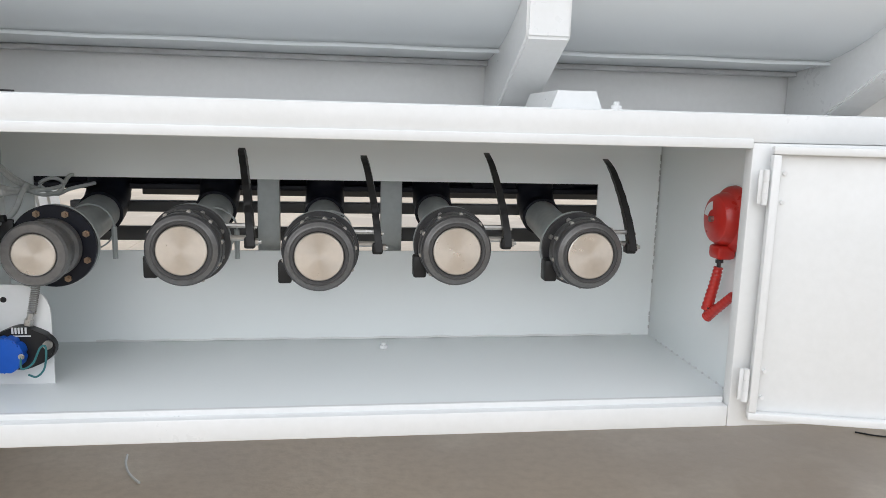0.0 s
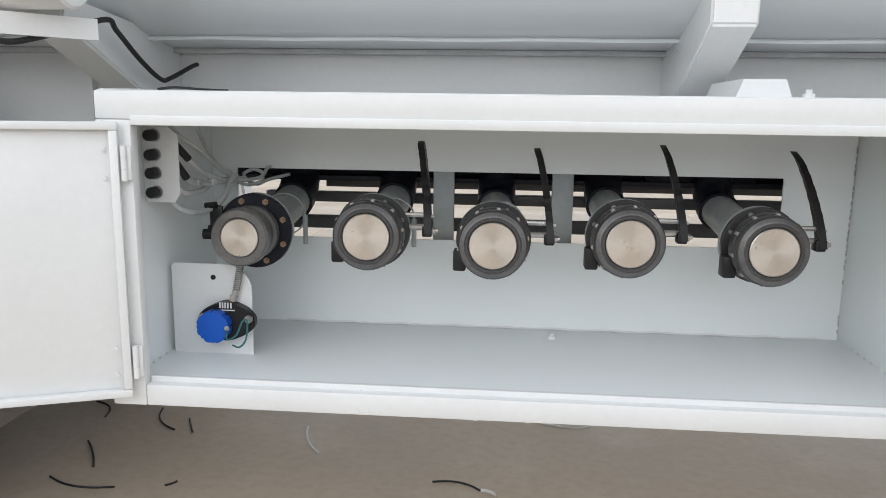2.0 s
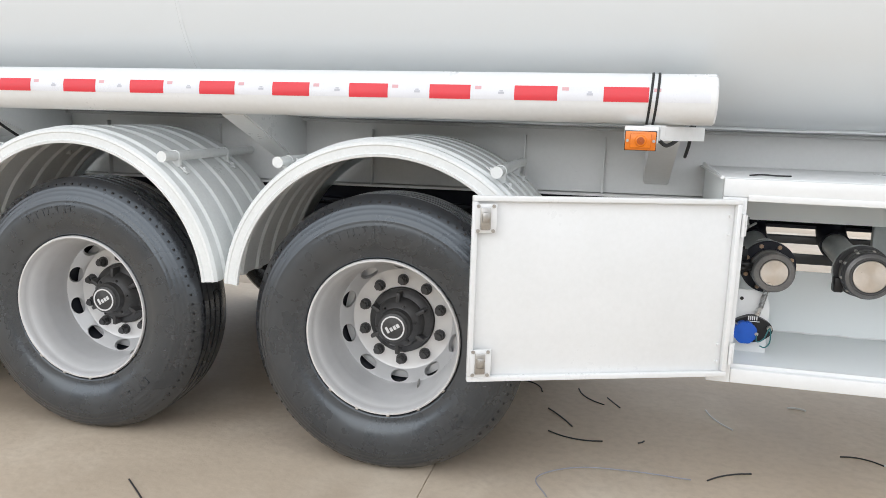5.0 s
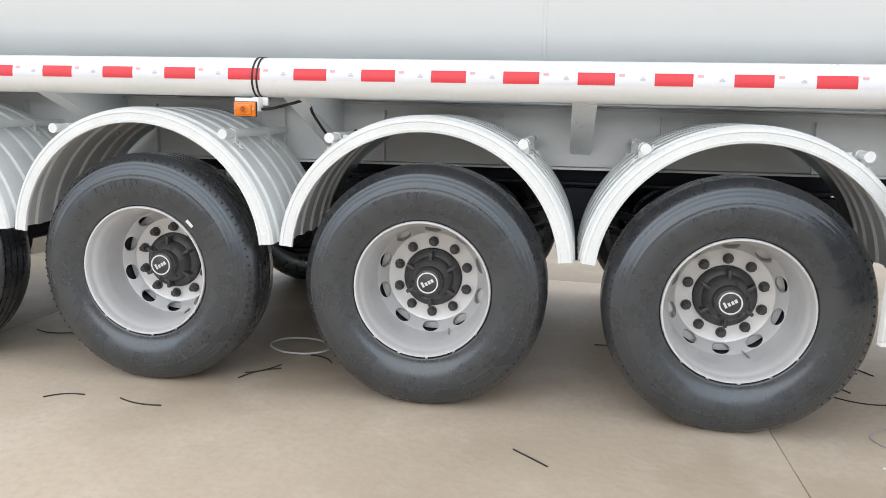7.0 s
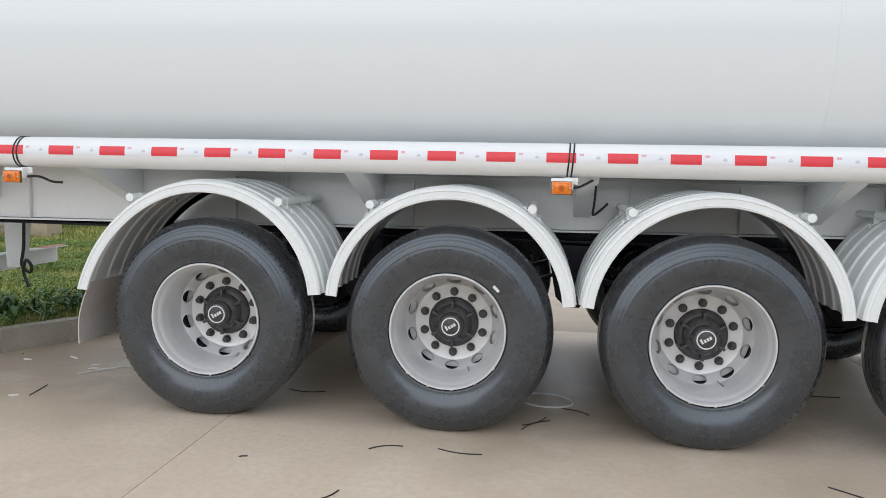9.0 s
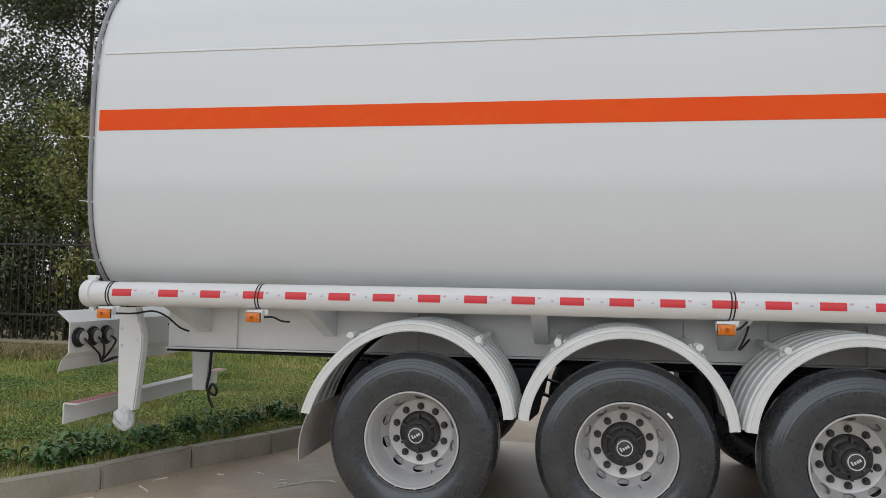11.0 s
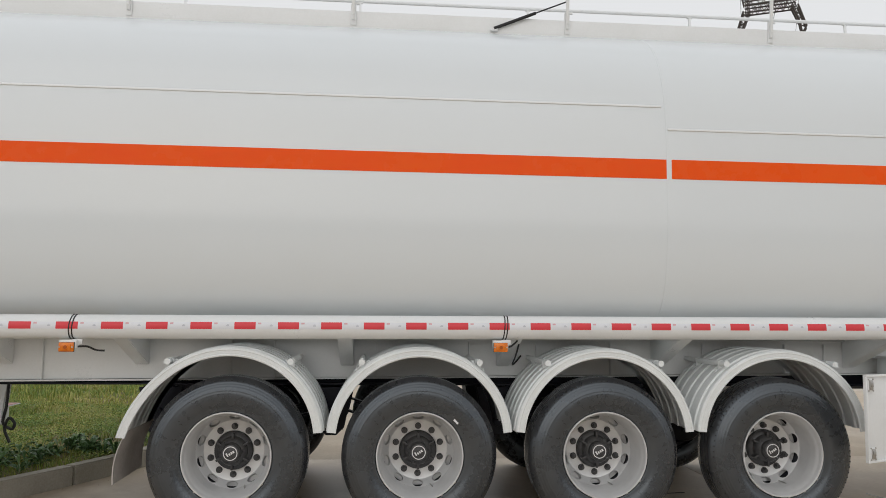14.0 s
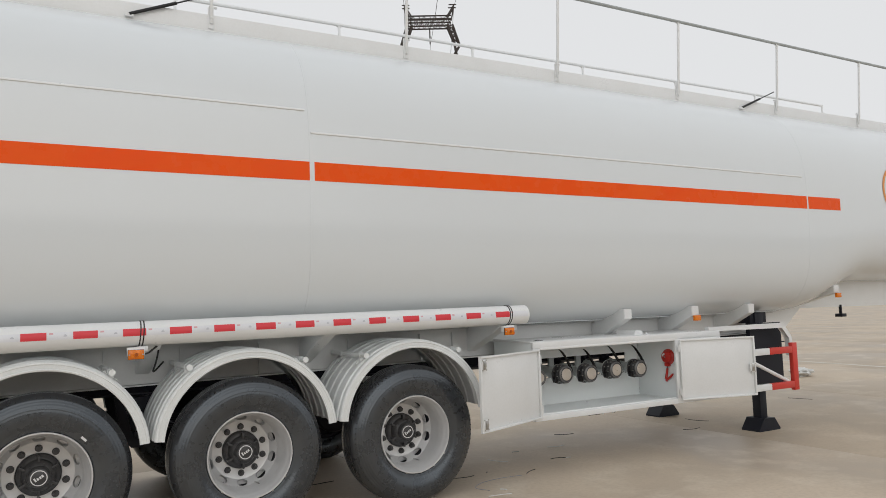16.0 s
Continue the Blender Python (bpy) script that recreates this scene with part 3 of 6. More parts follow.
def letter_bars(r, a0, count, w, h, y, gap=1.35):
    """Raised plain bars in an arc, as long as the moulded word."""
    bm = bmesh.new()
    for i in range(count):
        a = a0 - i * w * gap / r
        m = Matrix.Translation((r * math.cos(a), y, r * math.sin(a))) @ Matrix.Rotation(math.pi / 2 - a, 4, "Y")
        if i % 3 == 0:
            box(bm, -w / 2, w / 2, -0.001, 0.002, h / 2 - 0.006, h / 2, 0, m)
            box(bm, -w / 2, -w / 2 + 0.006, -0.001, 0.002, -h / 2, h / 2, 0, m)
            box(bm, -w / 2, w / 2, -0.001, 0.002, -h / 2, -h / 2 + 0.006, 0, m)
        else:
            box(bm, -0.003, 0.003, -0.001, 0.002, -h / 2, h / 2, 0, m)
            box(bm, -w / 2, w / 2, -0.001, 0.002, h / 2 - 0.006, h / 2, 0, m)
    return bm


def make_wheel():
    rim = part("wheel", rim_mesh(), SILVER, trailer, "silver dual truck wheel with a black tyre", 40)
    part("disc", disc_mesh(), SILVER, rim, "", 40)
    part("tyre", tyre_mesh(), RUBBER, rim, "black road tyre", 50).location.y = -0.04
    # raised black chips: the dark of the shoulder slots is put in as colour
    bm = bmesh.new()
    for k in range(84):
        a = 2 * math.pi * (k + 0.5) / 84
        box(bm, -0.0045, 0.0045, -0.0985, -0.088, 0.511, 0.517, 0, Matrix.Rotation(a, 4, "Y"))
    bmesh.ops.delete(bm, geom=[f for f in bm.faces if min(v.co.z for v in f.verts) < -0.47 and max(abs(v.co.x) for v in f.verts) < 0.2], context="FACES")
    tagged(part("sipe_ring", bm, BLACKC, rim, "", 0), "raised black chips that read as sipe slots round the tread shoulder", kind="stuff")
    bm = letter_bars(0.415, radians(118), 7, 0.026, 0.032, -0.1355)
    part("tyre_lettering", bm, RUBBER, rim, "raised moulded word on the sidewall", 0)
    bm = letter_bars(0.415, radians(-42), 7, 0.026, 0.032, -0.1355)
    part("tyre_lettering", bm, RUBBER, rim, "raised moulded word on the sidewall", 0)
    bm = bmesh.new()
    lathe(bm, [(0.134, 0.15), (0.134, 0.118), (0.128, 0.110), (0.104, 0.102), (0.098, 0.072), (0.086, 0.055), (0.070, 0.046), (0.066, 0.020), (0.060, 0.014), (0.058, 0.004), (0.052, 0.0), (0.0, 0.0)], 48)
    for k in range(6):
        m = Matrix.Rotation(radians(60 * k), 4, "Y")
        box(bm, -0.008, 0.008, 0.06, 0.125, 0.085, 0.128, 0.004, m)
        hexbolt(bm, m @ Vector((0.03, 0.05, 0.076)), (0, -1, 0), 0.006, 0.006)
    bmesh.ops.translate(bm, verts=bm.verts, vec=(0, 0.035, 0))
    hub = part("hub", bm, HUBM, rim, "dark iron hub", 35)
    bm = bmesh.new()
    lathe(bm, [(0.049, -0.0005), (0.049, -0.0025), (0.043, -0.0025), (0.043, -0.0005)], 40)
    for x, w in ((-0.024, 0.010), (-0.008, 0.011), (0.008, 0.011), (0.023, 0.012)):
        m = Matrix.Rotation(radians(-32), 4, "Y")
        box(bm, x - w / 2, x + w / 2, -0.002, 0.0005, -0.010, 0.006 if x > -0.02 else 0.016, 0, m)
    bmesh.ops.translate(bm, verts=bm.verts, vec=(0, 0.035, 0))
    part("hub_badge", bm, BADGE, rim, "round black badge with a white ring and plain marks", 0)
    bm = bmesh.new()
    cyl(bm, (0, 0.174, 0.168), (0, 0.169, 0.168), 0.0235, n=18)
    cyl(bm, (0, 0.169, 0.168), (0, 0.145, 0.168), 0.0185, n=6)
    cyl(bm, (0, 0.145, 0.168), (0, 0.136, 0.168), 0.013, n=12)
    nut = part("lug_nut", bm, HUBM, rim, "dark wheel nut")
    for k in range(1, 10):
        share(nut, Matrix.Rotation(radians(36 * k), 4, "Y"))
    bm = bmesh.new()
    sweep(bm, curve_points([(0.085, 0.15, -0.235), (0.098, 0.08, -0.238), (0.106, 0.045, -0.245)]), 0.0045, 8)
    part("valve_stem", bm, STEEL, rim)
    for i in range(5):
        bm = bmesh.new()
        a = radians(-132 + 24 * i)
        box(bm, -0.007, 0.007, -0.116, -0.106, 0.300, 0.308, 0.002, Matrix.Rotation(-a + math.pi / 2, 4, "Y"))
        part("balance_weight", bm, STEEL, rim)
    rim.location = (0, 0, 0.53)
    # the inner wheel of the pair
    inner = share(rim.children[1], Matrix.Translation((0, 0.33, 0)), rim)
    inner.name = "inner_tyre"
    # black rim, with an added disc that keeps the hand holes dark
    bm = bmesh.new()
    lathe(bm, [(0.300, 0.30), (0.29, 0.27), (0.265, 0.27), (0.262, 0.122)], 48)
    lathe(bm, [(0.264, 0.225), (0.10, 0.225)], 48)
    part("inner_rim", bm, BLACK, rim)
    return rim


wheel = make_wheel()
STICKER = boxes((-0.020, 0.020, -0.001, 0.001, -0.007, 0.007), bevel=0.0)
wheels = [wheel]
for i in (1, 2, 3):
    wheels.append(copy_thing(wheel, pose(-1.31 * i, 0, 0.53)))
for i in range(4):
    copy_thing(wheel, pose(-1.31 * i, 2 * CY, 0.53, 0, 0, 180))
sticker = part("tyre_label", STICKER, BADGE, wheels[2], "small white paper label on the tyre", 0)
sticker.matrix_basis = pose(0.246, -0.1268, 0.238, 0, 45, 0)
for i in range(4):
    x = -1.31 * i
    bm = bmesh.new()
    cyl(bm, (x, 0.2, 0.53), (x, 2.0, 0.53), 0.075, n=20)
    for y in (0.68, 1.52):
        for s in (-1, 1):
            cyl(bm, (x + 0.05 * s, y - 0.04, 0.44), (x + 0.05 * s, y - 0.04, 0.70), 0.011, n=8)
            cyl(bm, (x + 0.05 * s, y + 0.04, 0.44), (x + 0.05 * s, y + 0.04, 0.70), 0.011, n=8)
        lathe(bm, [(0.0, -0.06), (0.19, -0.06), (0.205, -0.04), (0.205, 0.06), (0.0, 0.06)], 32, (x, y - 0.18 if y < 1 else y + 0.18, 0.53))
    part("axle", bm, BLACK, trailer, "black beam axle with brake drums")
    for y in (0.68, 1.52):
        bm = bmesh.new()
        for k in range(5):
            w = 0.56 - 0.07 * k
            sweepz = [(x + w * t, 0.66 - 0.016 * k + 0.10 * (t * w / 0.56) ** 2) for t in (-1, -0.66, -0.33, 0, 0.33, 0.66, 1)]
            prism(bm, sweepz + [(a, b - 0.014) for a, b in reversed(sweepz)], "y", y - 0.04, y + 0.04)
        part("leaf_spring", bm, BLACK, trailer, "black leaf spring pack")
for i in range(5):
    x = 0.655 - 1.31 * i
    for y in (0.68, 1.52):
        bm = bmesh.new()
        prism(bm, [(x - 0.16, 0.93), (x + 0.16, 0.93), (x + 0.10, 0.62), (x + 0.04, 0.56), (x - 0.04, 0.56), (x - 0.10, 0.62)], "y", y - 0.06, y - 0.048)
        prism(bm, [(x - 0.16, 0.93), (x + 0.16, 0.93), (x + 0.10, 0.62), (x + 0.04, 0.56), (x - 0.04, 0.56), (x - 0.10, 0.62)], "y", y + 0.048, y + 0.06)
        box(bm, x - 0.09, x + 0.09, y - 0.05, y + 0.05, 0.60, 0.93, 0.004)
        for dz in (0.66, 0.74):
            lathe(bm, [(0.0, -0.02), (0.03, -0.02), (0.034, -0.012), (0.034, 0.0)], 12, (x, y - 0.06, dz))
        part("spring_hanger", bm, BLACK, trailer, "black welded spring hanger")


# ---------------------------------------------------------------- mudguards
def mudguard(flare=0.0):
    ZC, R, FLAT = 0.640, 0.640, 0.98
    prof = [(-0.128, -0.060), (-0.136, -0.058), (-0.138, -0.048), (-0.1335, -0.044), (-0.1335, -0.018), (-0.137, -0.014), (-0.135, -0.004), (-0.122, 0.005), (-0.10, 0.005)]
    for y in (-0.025, 0.105, 0.235, 0.365, 0.475):
        w = 0.038 if y < 0.4 else 0.03
        prof += [(y - w - 0.008, 0.002), (y - w, 0.0125), (y + w, 0.0125), (y + w + 0.008, 0.002)]
    prof += [(0.53, 0.004), (0.53, -0.03)]
    inner = [(y + (0.004 if i < 6 else 0), d - (0.0 if i < 6 else 0.004)) for i, (y, d) in enumerate(prof)]
    loop = prof + inner[::-1]
    bm = bmesh.new()
    rings, N = [], 56
    for k in range(N + 1):
        a = radians(5.2 + 169.6 * k / N)
        out = flare * max(0, (math.degrees(a) - 115) / 60) ** 1.6
        rings.append([bm.verts.new(((R + d) * math.cos(a) - out, y, ZC + (R + d) * FLAT * math.sin(a) - out * 0.35)) for y, d in loop])
    for a, b in zip(rings, rings[1:]):
        for k in range(len(loop)):
            j = (k + 1) % len(loop)
            bm.faces.new((a[k], a[j], b[j], b[k]))
    bm.faces.new(rings[0]), bm.faces.new(rings[-1])
    g = part("mudguard", bm, FENDER, trailer, "white ribbed plastic mudguard over one wheel", 28)
    for s in (-1, 1):
        bm = bmesh.new()
        cyl(bm, (0.412 * s, -0.112, 1.172), (0.412 * s, PY, 1.172), 0.0195, n=18)
        cyl(bm, (0.412 * s, -0.120, 1.172), (0.412 * s, -0.108, 1.172), 0.0215, n=18)
        part("support_bar", bm, FENDER, g, "round white support bar")
        for y in (-0.02, 0.36):
            bm = bmesh.new()
            cyl(bm, (0.412 * s, y - 0.009, 1.172), (0.412 * s, y + 0.009, 1.172), 0.0225, n=18)
            box(bm, 0.412 * s - 0.020, 0.412 * s + 0.020, y - 0.009, y + 0.009, 1.129, 1.172, 0.003)
            for q in (-0.045, 0.045):
                m = pose(0.412 * s + q * 0.8, y, 1.144 - q * 0.6 * s)
                box(bm, -0.020, 0.020, -0.009, 0.009, -0.003, 0.003, 0.001, m @ Matrix.Rotation(radians(38 * s), 4, "Y"))
                cyl(bm, (m.translation.x, y, m.translation.z - 0.01), (m.translation.x, y, m.translation.z + 0.012), 0.0055, n=8)
            part("bar_clamp", bm, FENDER, g)
    return g


guard = mudguard()
for i in (1, 2):
    copy_thing(guard, pose(-1.31 * i, 0, 0))
for i in range(4):
    copy_thing(guard, pose(-1.31 * i, 2 * CY, 0, 0, 0, 180))
mudguard(0.085).location.x = -3.93
bm = bmesh.new()
flap = []
for i in range(9):
    t = i / 8
    flap.append((-4.600 - 0.068 * t - 0.03 * math.sin(t * 3), 0.70 - 0.345 * t))
prism(bm, flap + [(x + 0.007, z) for x, z in reversed(flap)], "y", -0.10, 0.52)
part("mud_flap", bm, FLAP, trailer, "grey-white hanging mud flap behind the last wheel")

# ---------------------------------------------------------------- valve cabinet
BX0, BX1, BF, BB = 1.18, 3.56, -0.125, 0.475
FZ, WX = 0.532, 2.976
BT, OT, OB, BO = 1.180, 1.121, 0.543, 0.494
OX0, OX1 = 1.256, 2.914
bm = bmesh.new()
box(bm, BX0, BX1, BF, BF + 0.03, OT, BT, 0.004)
box(bm, BX0, OX0, BF, BF + 0.03, BO, OT - 0.0005, 0.003)
box(bm, OX1, BX1, BF, BF + 0.03, BO, OT - 0.0005, 0.003)
box(bm, OX0 + 0.0005, OX1 - 0.0005, BF, BF + 0.03, BO, OB, 0.004)
cab = part("valve_cabinet", bm, WHITE, trailer, "long white steel valve cabinet, both doors open")
bm = bmesh.new()
box(bm, BX0 - 0.01, BX1 + 0.006, BF + 0.031, 0.58, BT - 0.006, BT + 0.002, 0.001)
part("cabinet_top", bm, WHITE, cab)
bm = bmesh.new()
box(bm, OX0 + 0.001, OX1 - 0.001, BF - 0.004, BF + 0.02, OT - 0.012, OT + 0.008, 0.002)
part("drip_lip", bm, WHITE, cab)
part("sill_lip", boxes((OX0 + 0.002, OX1 - 0.002, BF + 0.022, BF + 0.034, OB - 0.01, OB + 0.012), bevel=0.002), WHITE, cab)
part("cabinet_floor", boxes((BX0 + 0.002, BX1 - 0.002, BF + 0.035, BB, FZ - 0.008, FZ), bevel=0.001), INSIDE, cab, "pale painted cabinet floor")
part("end_wall", boxes((BX0 + 0.004, BX0 + 0.010, BF + 0.032, BB + 0.02, BO, BT - 0.008), bevel=0.001), INSIDE, cab)
part("end_wall", boxes((WX, WX + 0.006, BF + 0.032, BB, FZ - 0.005, BT - 0.008), bevel=0.001), INSIDE, cab)
part("end_wall", boxes((BX1 - 0.007, BX1 - 0.001, BF + 0.032, BB + 0.02, BO, BT - 0.008), bevel=0.001), INSIDE, cab)
BP = 0.465
SX0, SX1, SB, ST = 1.264, 2.792, 0.785, 0.981
bm = bmesh.new()
box(bm, BX0 + 0.011, SX0, BP, BP + 0.006, FZ - 0.005, BT - 0.01)
box(bm, SX0, SX1, BP, BP + 0.006, ST, BT - 0.01)
box(bm, SX0, SX1, BP, BP + 0.006, FZ - 0.005, SB)
box(bm, SX1, WX - 0.001, BP, BP + 0.006, FZ - 0.005, BT - 0.01)
part("back_panel", bm, INSIDE, cab, "pale back panel with a long slot for the pipes")
# weld dots along the floor edge and a rough seam up the inner corner
bm = bmesh.new()
for i in range(14):
    y = BF + 0.06 + i * 0.036
    for x in (WX - 0.003, BX0 + 0.013):
        bmesh.ops.create_icosphere(bm, subdivisions=1, radius=0.0035, matrix=Matrix.Translation((x, y, FZ + 0.002)))
tagged(part("weld_spot", bm, WHITE, cab), kind="stuff")
bm = bmesh.new()
seal = random.Random(4)
for i in range(26):
    if seal.random() < 0.7:
        sweep(bm, [(WX - 0.002 + seal.uniform(-0.001, 0.001), BP - 0.001, FZ + 0.02 + i * 0.02 + k) for k in (0, 0.006, seal.uniform(0.009, 0.018))], 0.0018, 6)
tagged(part("sealant_bead", bm, SEAL, cab, "rough grey sealant in the corner"), kind="stuff")
bm = bmesh.new()
sweep(bm, [(1.40 + i * 0.031, BP - 0.002, FZ + 0.002 + 0.0015 * math.sin(i * 1.3)) for i in range(50)], 0.003, 6)
tagged(part("sealant_bead", bm, WHITE, cab), kind="stuff")
part("folded_wedge", prism(bmesh.new(), [(2.515, BT + 0.002), (2.530, BT + 0.042), (2.617, BT + 0.042), (2.633, BT + 0.002)], "y", 0.02, 0.27), WHITE, cab, "small folded cover on the cabinet top")
bm = bmesh.new()
hexbolt(bm, (2.657, 0.0, BT + 0.002), (0, 0, 1), 0.012, 0.010)
box(bm, 2.635, 2.685, -0.02, 0.02, BT + 0.0015, BT + 0.004, 0.001)
part("top_bolt", bm, WHITE, cab)
part("top_tab", prism(bmesh.new(), [(-0.09, BT + 0.002), (-0.09, BT + 0.005), (0.50, BT + 0.020), (0.50, BT + 0.002)], "x", BX0 - 0.006, BX0 + 0.002), WHITE, cab, "raised edge of the cabinet top")
bm = bmesh.new()
hexbolt(bm, (2.176, 0.372, FZ), (0, 0, 1), 0.011, 0.008)
part("floor_bolt", bm, WHITE, cab)
for x in (1.985, 2.10):
    bm = bmesh.new()
    cyl(bm, (x, BF + 0.05, BO - 0.018), (x, BF + 0.05, BO + 0.01), 0.008, n=8)
    part("drain_stub", bm, WHITE, cab)


def cabinet_door(hinge, angle, flip, latches, L=0.856):
    """A door standing open. Local x runs from the hinge to the free edge, local -y faces out of the sheet's inner side."""
    z0, z1, w = 0.522, 1.116, 0.017
    bm = bmesh.new()
    box(bm, 0.002, L - 0.002, 0.010, 0.016, z0 + 0.002, z1 - 0.002, 0.001)
    d = part("cabinet_door", bm, WHITE, cab, "white framed steel door swung wide open")
    for a in ((0, L, z1 - w, z1), (0, L, z0, z0 + w), (0, w, z0 + w + 0.0005, z1 - w - 0.0005), (L - w, L, z0 + w + 0.0005, z1 - w - 0.0005)):
        part("frame_rail", box(bmesh.new(), a[0], a[1], -0.010, 0.0095, a[2], a[3], 0.003), WHITE, d)
    d.matrix_basis = pose(hinge[0], hinge[1], 0, 0, 0, angle) @ (Matrix.Diagonal((-1, 1, 1, 1)) if flip else Matrix())
    for z in (0.60, 1.03):
        bm = bmesh.new()
        lathe(bm, [(0.0, -0.036), (0.0065, -0.036), (0.0065, -0.013), (0.0055, -0.012), (0.0065, -0.011), (0.0065, 0.012), (0.0055, 0.013), (0.0065, 0.014), (0.0065, 0.037), (0.0, 0.037)], 14)
        bmesh.ops.rotate(bm, verts=bm.verts, cent=(0, 0, 0), matrix=Matrix.Rotation(radians(90), 3, "X"))
        bmesh.ops.translate(bm, verts=bm.verts, vec=(-0.010, -0.006, z))
        box(bm, -0.024, -0.012, -0.004, 0.001, z - 0.034, z + 0.036, 0.001)
        part("hinge", bm, WHITE, d)
        for q in (-0.03, 0.03):
            part("hinge_bolt", cyl(bmesh.new(), (0.030, 0.010, z + q), (0.030, 0.004, z + q), 0.0045, n=8), WHITE, d)
    for z in latches:
        bm = bmesh.new()
        box(bm, L - 0.075, L - 0.008, -0.014, -0.0105, z - 0.045, z + 0.045, 0.002)
        part("latch_plate", bm, WHITE, d)
        bm = bmesh.new()
        box(bm, L - 0.055, L - 0.022, -0.024, -0.0145, z - 0.034, z + 0.034, 0.004)
        box(bm, L - 0.050, L - 0.027, -0.030, -0.0245, z - 0.012, z + 0.020, 0.004)
        for q in (-0.038, 0.038):
            cyl(bm, (L - 0.064, -0.018, z + q), (L - 0.064, -0.0145, z + q), 0.006, n=8)
            cyl(bm, (L - 0.016, -0.018, z + q), (L - 0.016, -0.0145, z + q), 0.006, n=8)
        part("latch", bm, STEEL, d, "zinc paddle latch")
    return d


bm = bmesh.new()
sweep(bm, curve_points([(1.27, -0.02, BT + 0.006), (1.31, -0.02, BT + 0.010), (1.36, 0.0, BT + 0.007), (1.41, 0.03, BT + 0.006)], 6), 0.003, 6)
part("loose_cable_end", bm, BLACKC, cab, "black cable end lying on the cabinet roof")
cab.matrix_basis = Matrix.Translation((-0.02, 0, 0.01))
cabinet_door((1.236, -0.1415), 21.5, True, (0.585, 1.047), 0.8796)
cabinet_door((2.944, -0.150), -14.5, False, (0.80,))


# ---------------------------------------------------------------- loading valves
def valve(x, z, big=True):
    """A loading adapter that looks out of the cabinet, with its flange and the pipe behind."""
    y = 0.0
    bm = bmesh.new()
    if big:
        lathe(bm, [(0.054, 0.0005), (0.0575, -0.004), (0.0625, -0.004), (0.0645, 0.0), (0.0675, 0.001), (0.0705, 0.004), (0.075, 0.006), (0.0785, 0.011), (0.0795, 0.028), (0.077, 0.032), (0.081, 0.036), (0.0815, 0.060), (0.078, 0.066), (0.072, 0.070), (0.066, 0.118), (0.0, 0.118)], 56, (x, y, z))
    else:
        lathe(bm, [(0.043, 0.0005), (0.046, -0.003), (0.060, -0.003), (0.064, 0.002), (0.065, 0.02), (0.060, 0.026), (0.056, 0.07), (0.062, 0.078), (0.062, 0.1), (0.0, 0.1)], 48, (x, y, z))
    v = part("loading_valve", bm, CAST if big else RINGM, cab, "dark cast loading valve with a bright end plate", 30)
    bm = bmesh.new()
    r = 0.0535 if big else 0.042
    lathe(bm, [(r, 0.003), (r, -0.0015), (r - 0.002, -0.003), (0.0, -0.003)], 48, (x, y, z))
    part("end_plate", bm, PLATE, v, "bright turned metal end plate")
    if big:
        bm = bmesh.new()
        lathe(bm, [(0.0627, -0.0045), (0.0648, -0.0008), (0.0678, 0.0002), (0.0708, 0.0030), (0.0745, 0.0050)], 56, (x, y, z))
        part("worn_ring", bm, RINGM, v)
    fy, fr = (0.095, 0.088) if big else (0.11, 0.087)
    for k in (0, 1):
        bm = bmesh.new()
        lathe(bm, [(0.045, fy + 0.017 * k), (fr - 0.002, fy + 0.017 * k), (fr, fy + 0.002 + 0.017 * k), (fr, fy + 0.013 + 0.017 * k), (0.045, fy + 0.014 + 0.017 * k)], 48, (x, y, z), closed=True)
        part("flange", bm, (CAST if big else BLACK) if k == 0 else PIPE, v, "bolted pipe flange", 30)
    bolt = None
    for k in range(8):
        a = radians(45 * k + 22)
        m = Matrix.Translation((x + (fr - 0.013) * math.cos(a), y + fy, z + (fr - 0.013) * math.sin(a)))
        if bolt is None:
            b = hexbolt(bmesh.new(), (0, 0, 0), (0, -1, 0), 0.0062 if big else 0.0075, 0.006)
            bolt = part("bolt", b, STEEL if big else BRASSY, v)
            bolt.matrix_basis = m
        else:
            share(bolt, m)
    if big:
        screw = None
        for k in range(10):
            a = radians(36 * k + 10)
            m = Matrix.Translation((x + 0.0785 * math.cos(a), y + 0.033, z + 0.0785 * math.sin(a)))
            if screw is None:
                b = bmesh.new()
                cyl(b, (0, -0.004, 0), (0, 0.012, 0), 0.0048, n=12)
                cyl(b, (0, -0.0075, 0), (0, -0.004, 0), 0.0034, n=8)
                screw = part("rim_screw", b, STEEL, v)
                screw.matrix_basis = m
            else:
                share(screw, m)
    # pipe running back and up under the tank
    bm = bmesh.new()
    sweep(bm, curve_points([(x, fy + 0.03, z), (x, 0.26, z + 0.010), (x, 0.47, z + 0.035)], 6), 0.046, 24)
    part("pipe", bm, PIPE, v, "grey painted product pipe", 60)
    bm = bmesh.new()
    sweep(bm, curve_points([(x, 0.46, z + 0.033), (x, 0.50, z + 0.045), (x, 0.545, z + 0.08), (x, 0.56, z + 0.14), (x, 0.56, 1.10)], 6), 0.054, 24)
    part("rubber_elbow", bm, BLACK, v, "black rubber elbow up to the tank", 60)
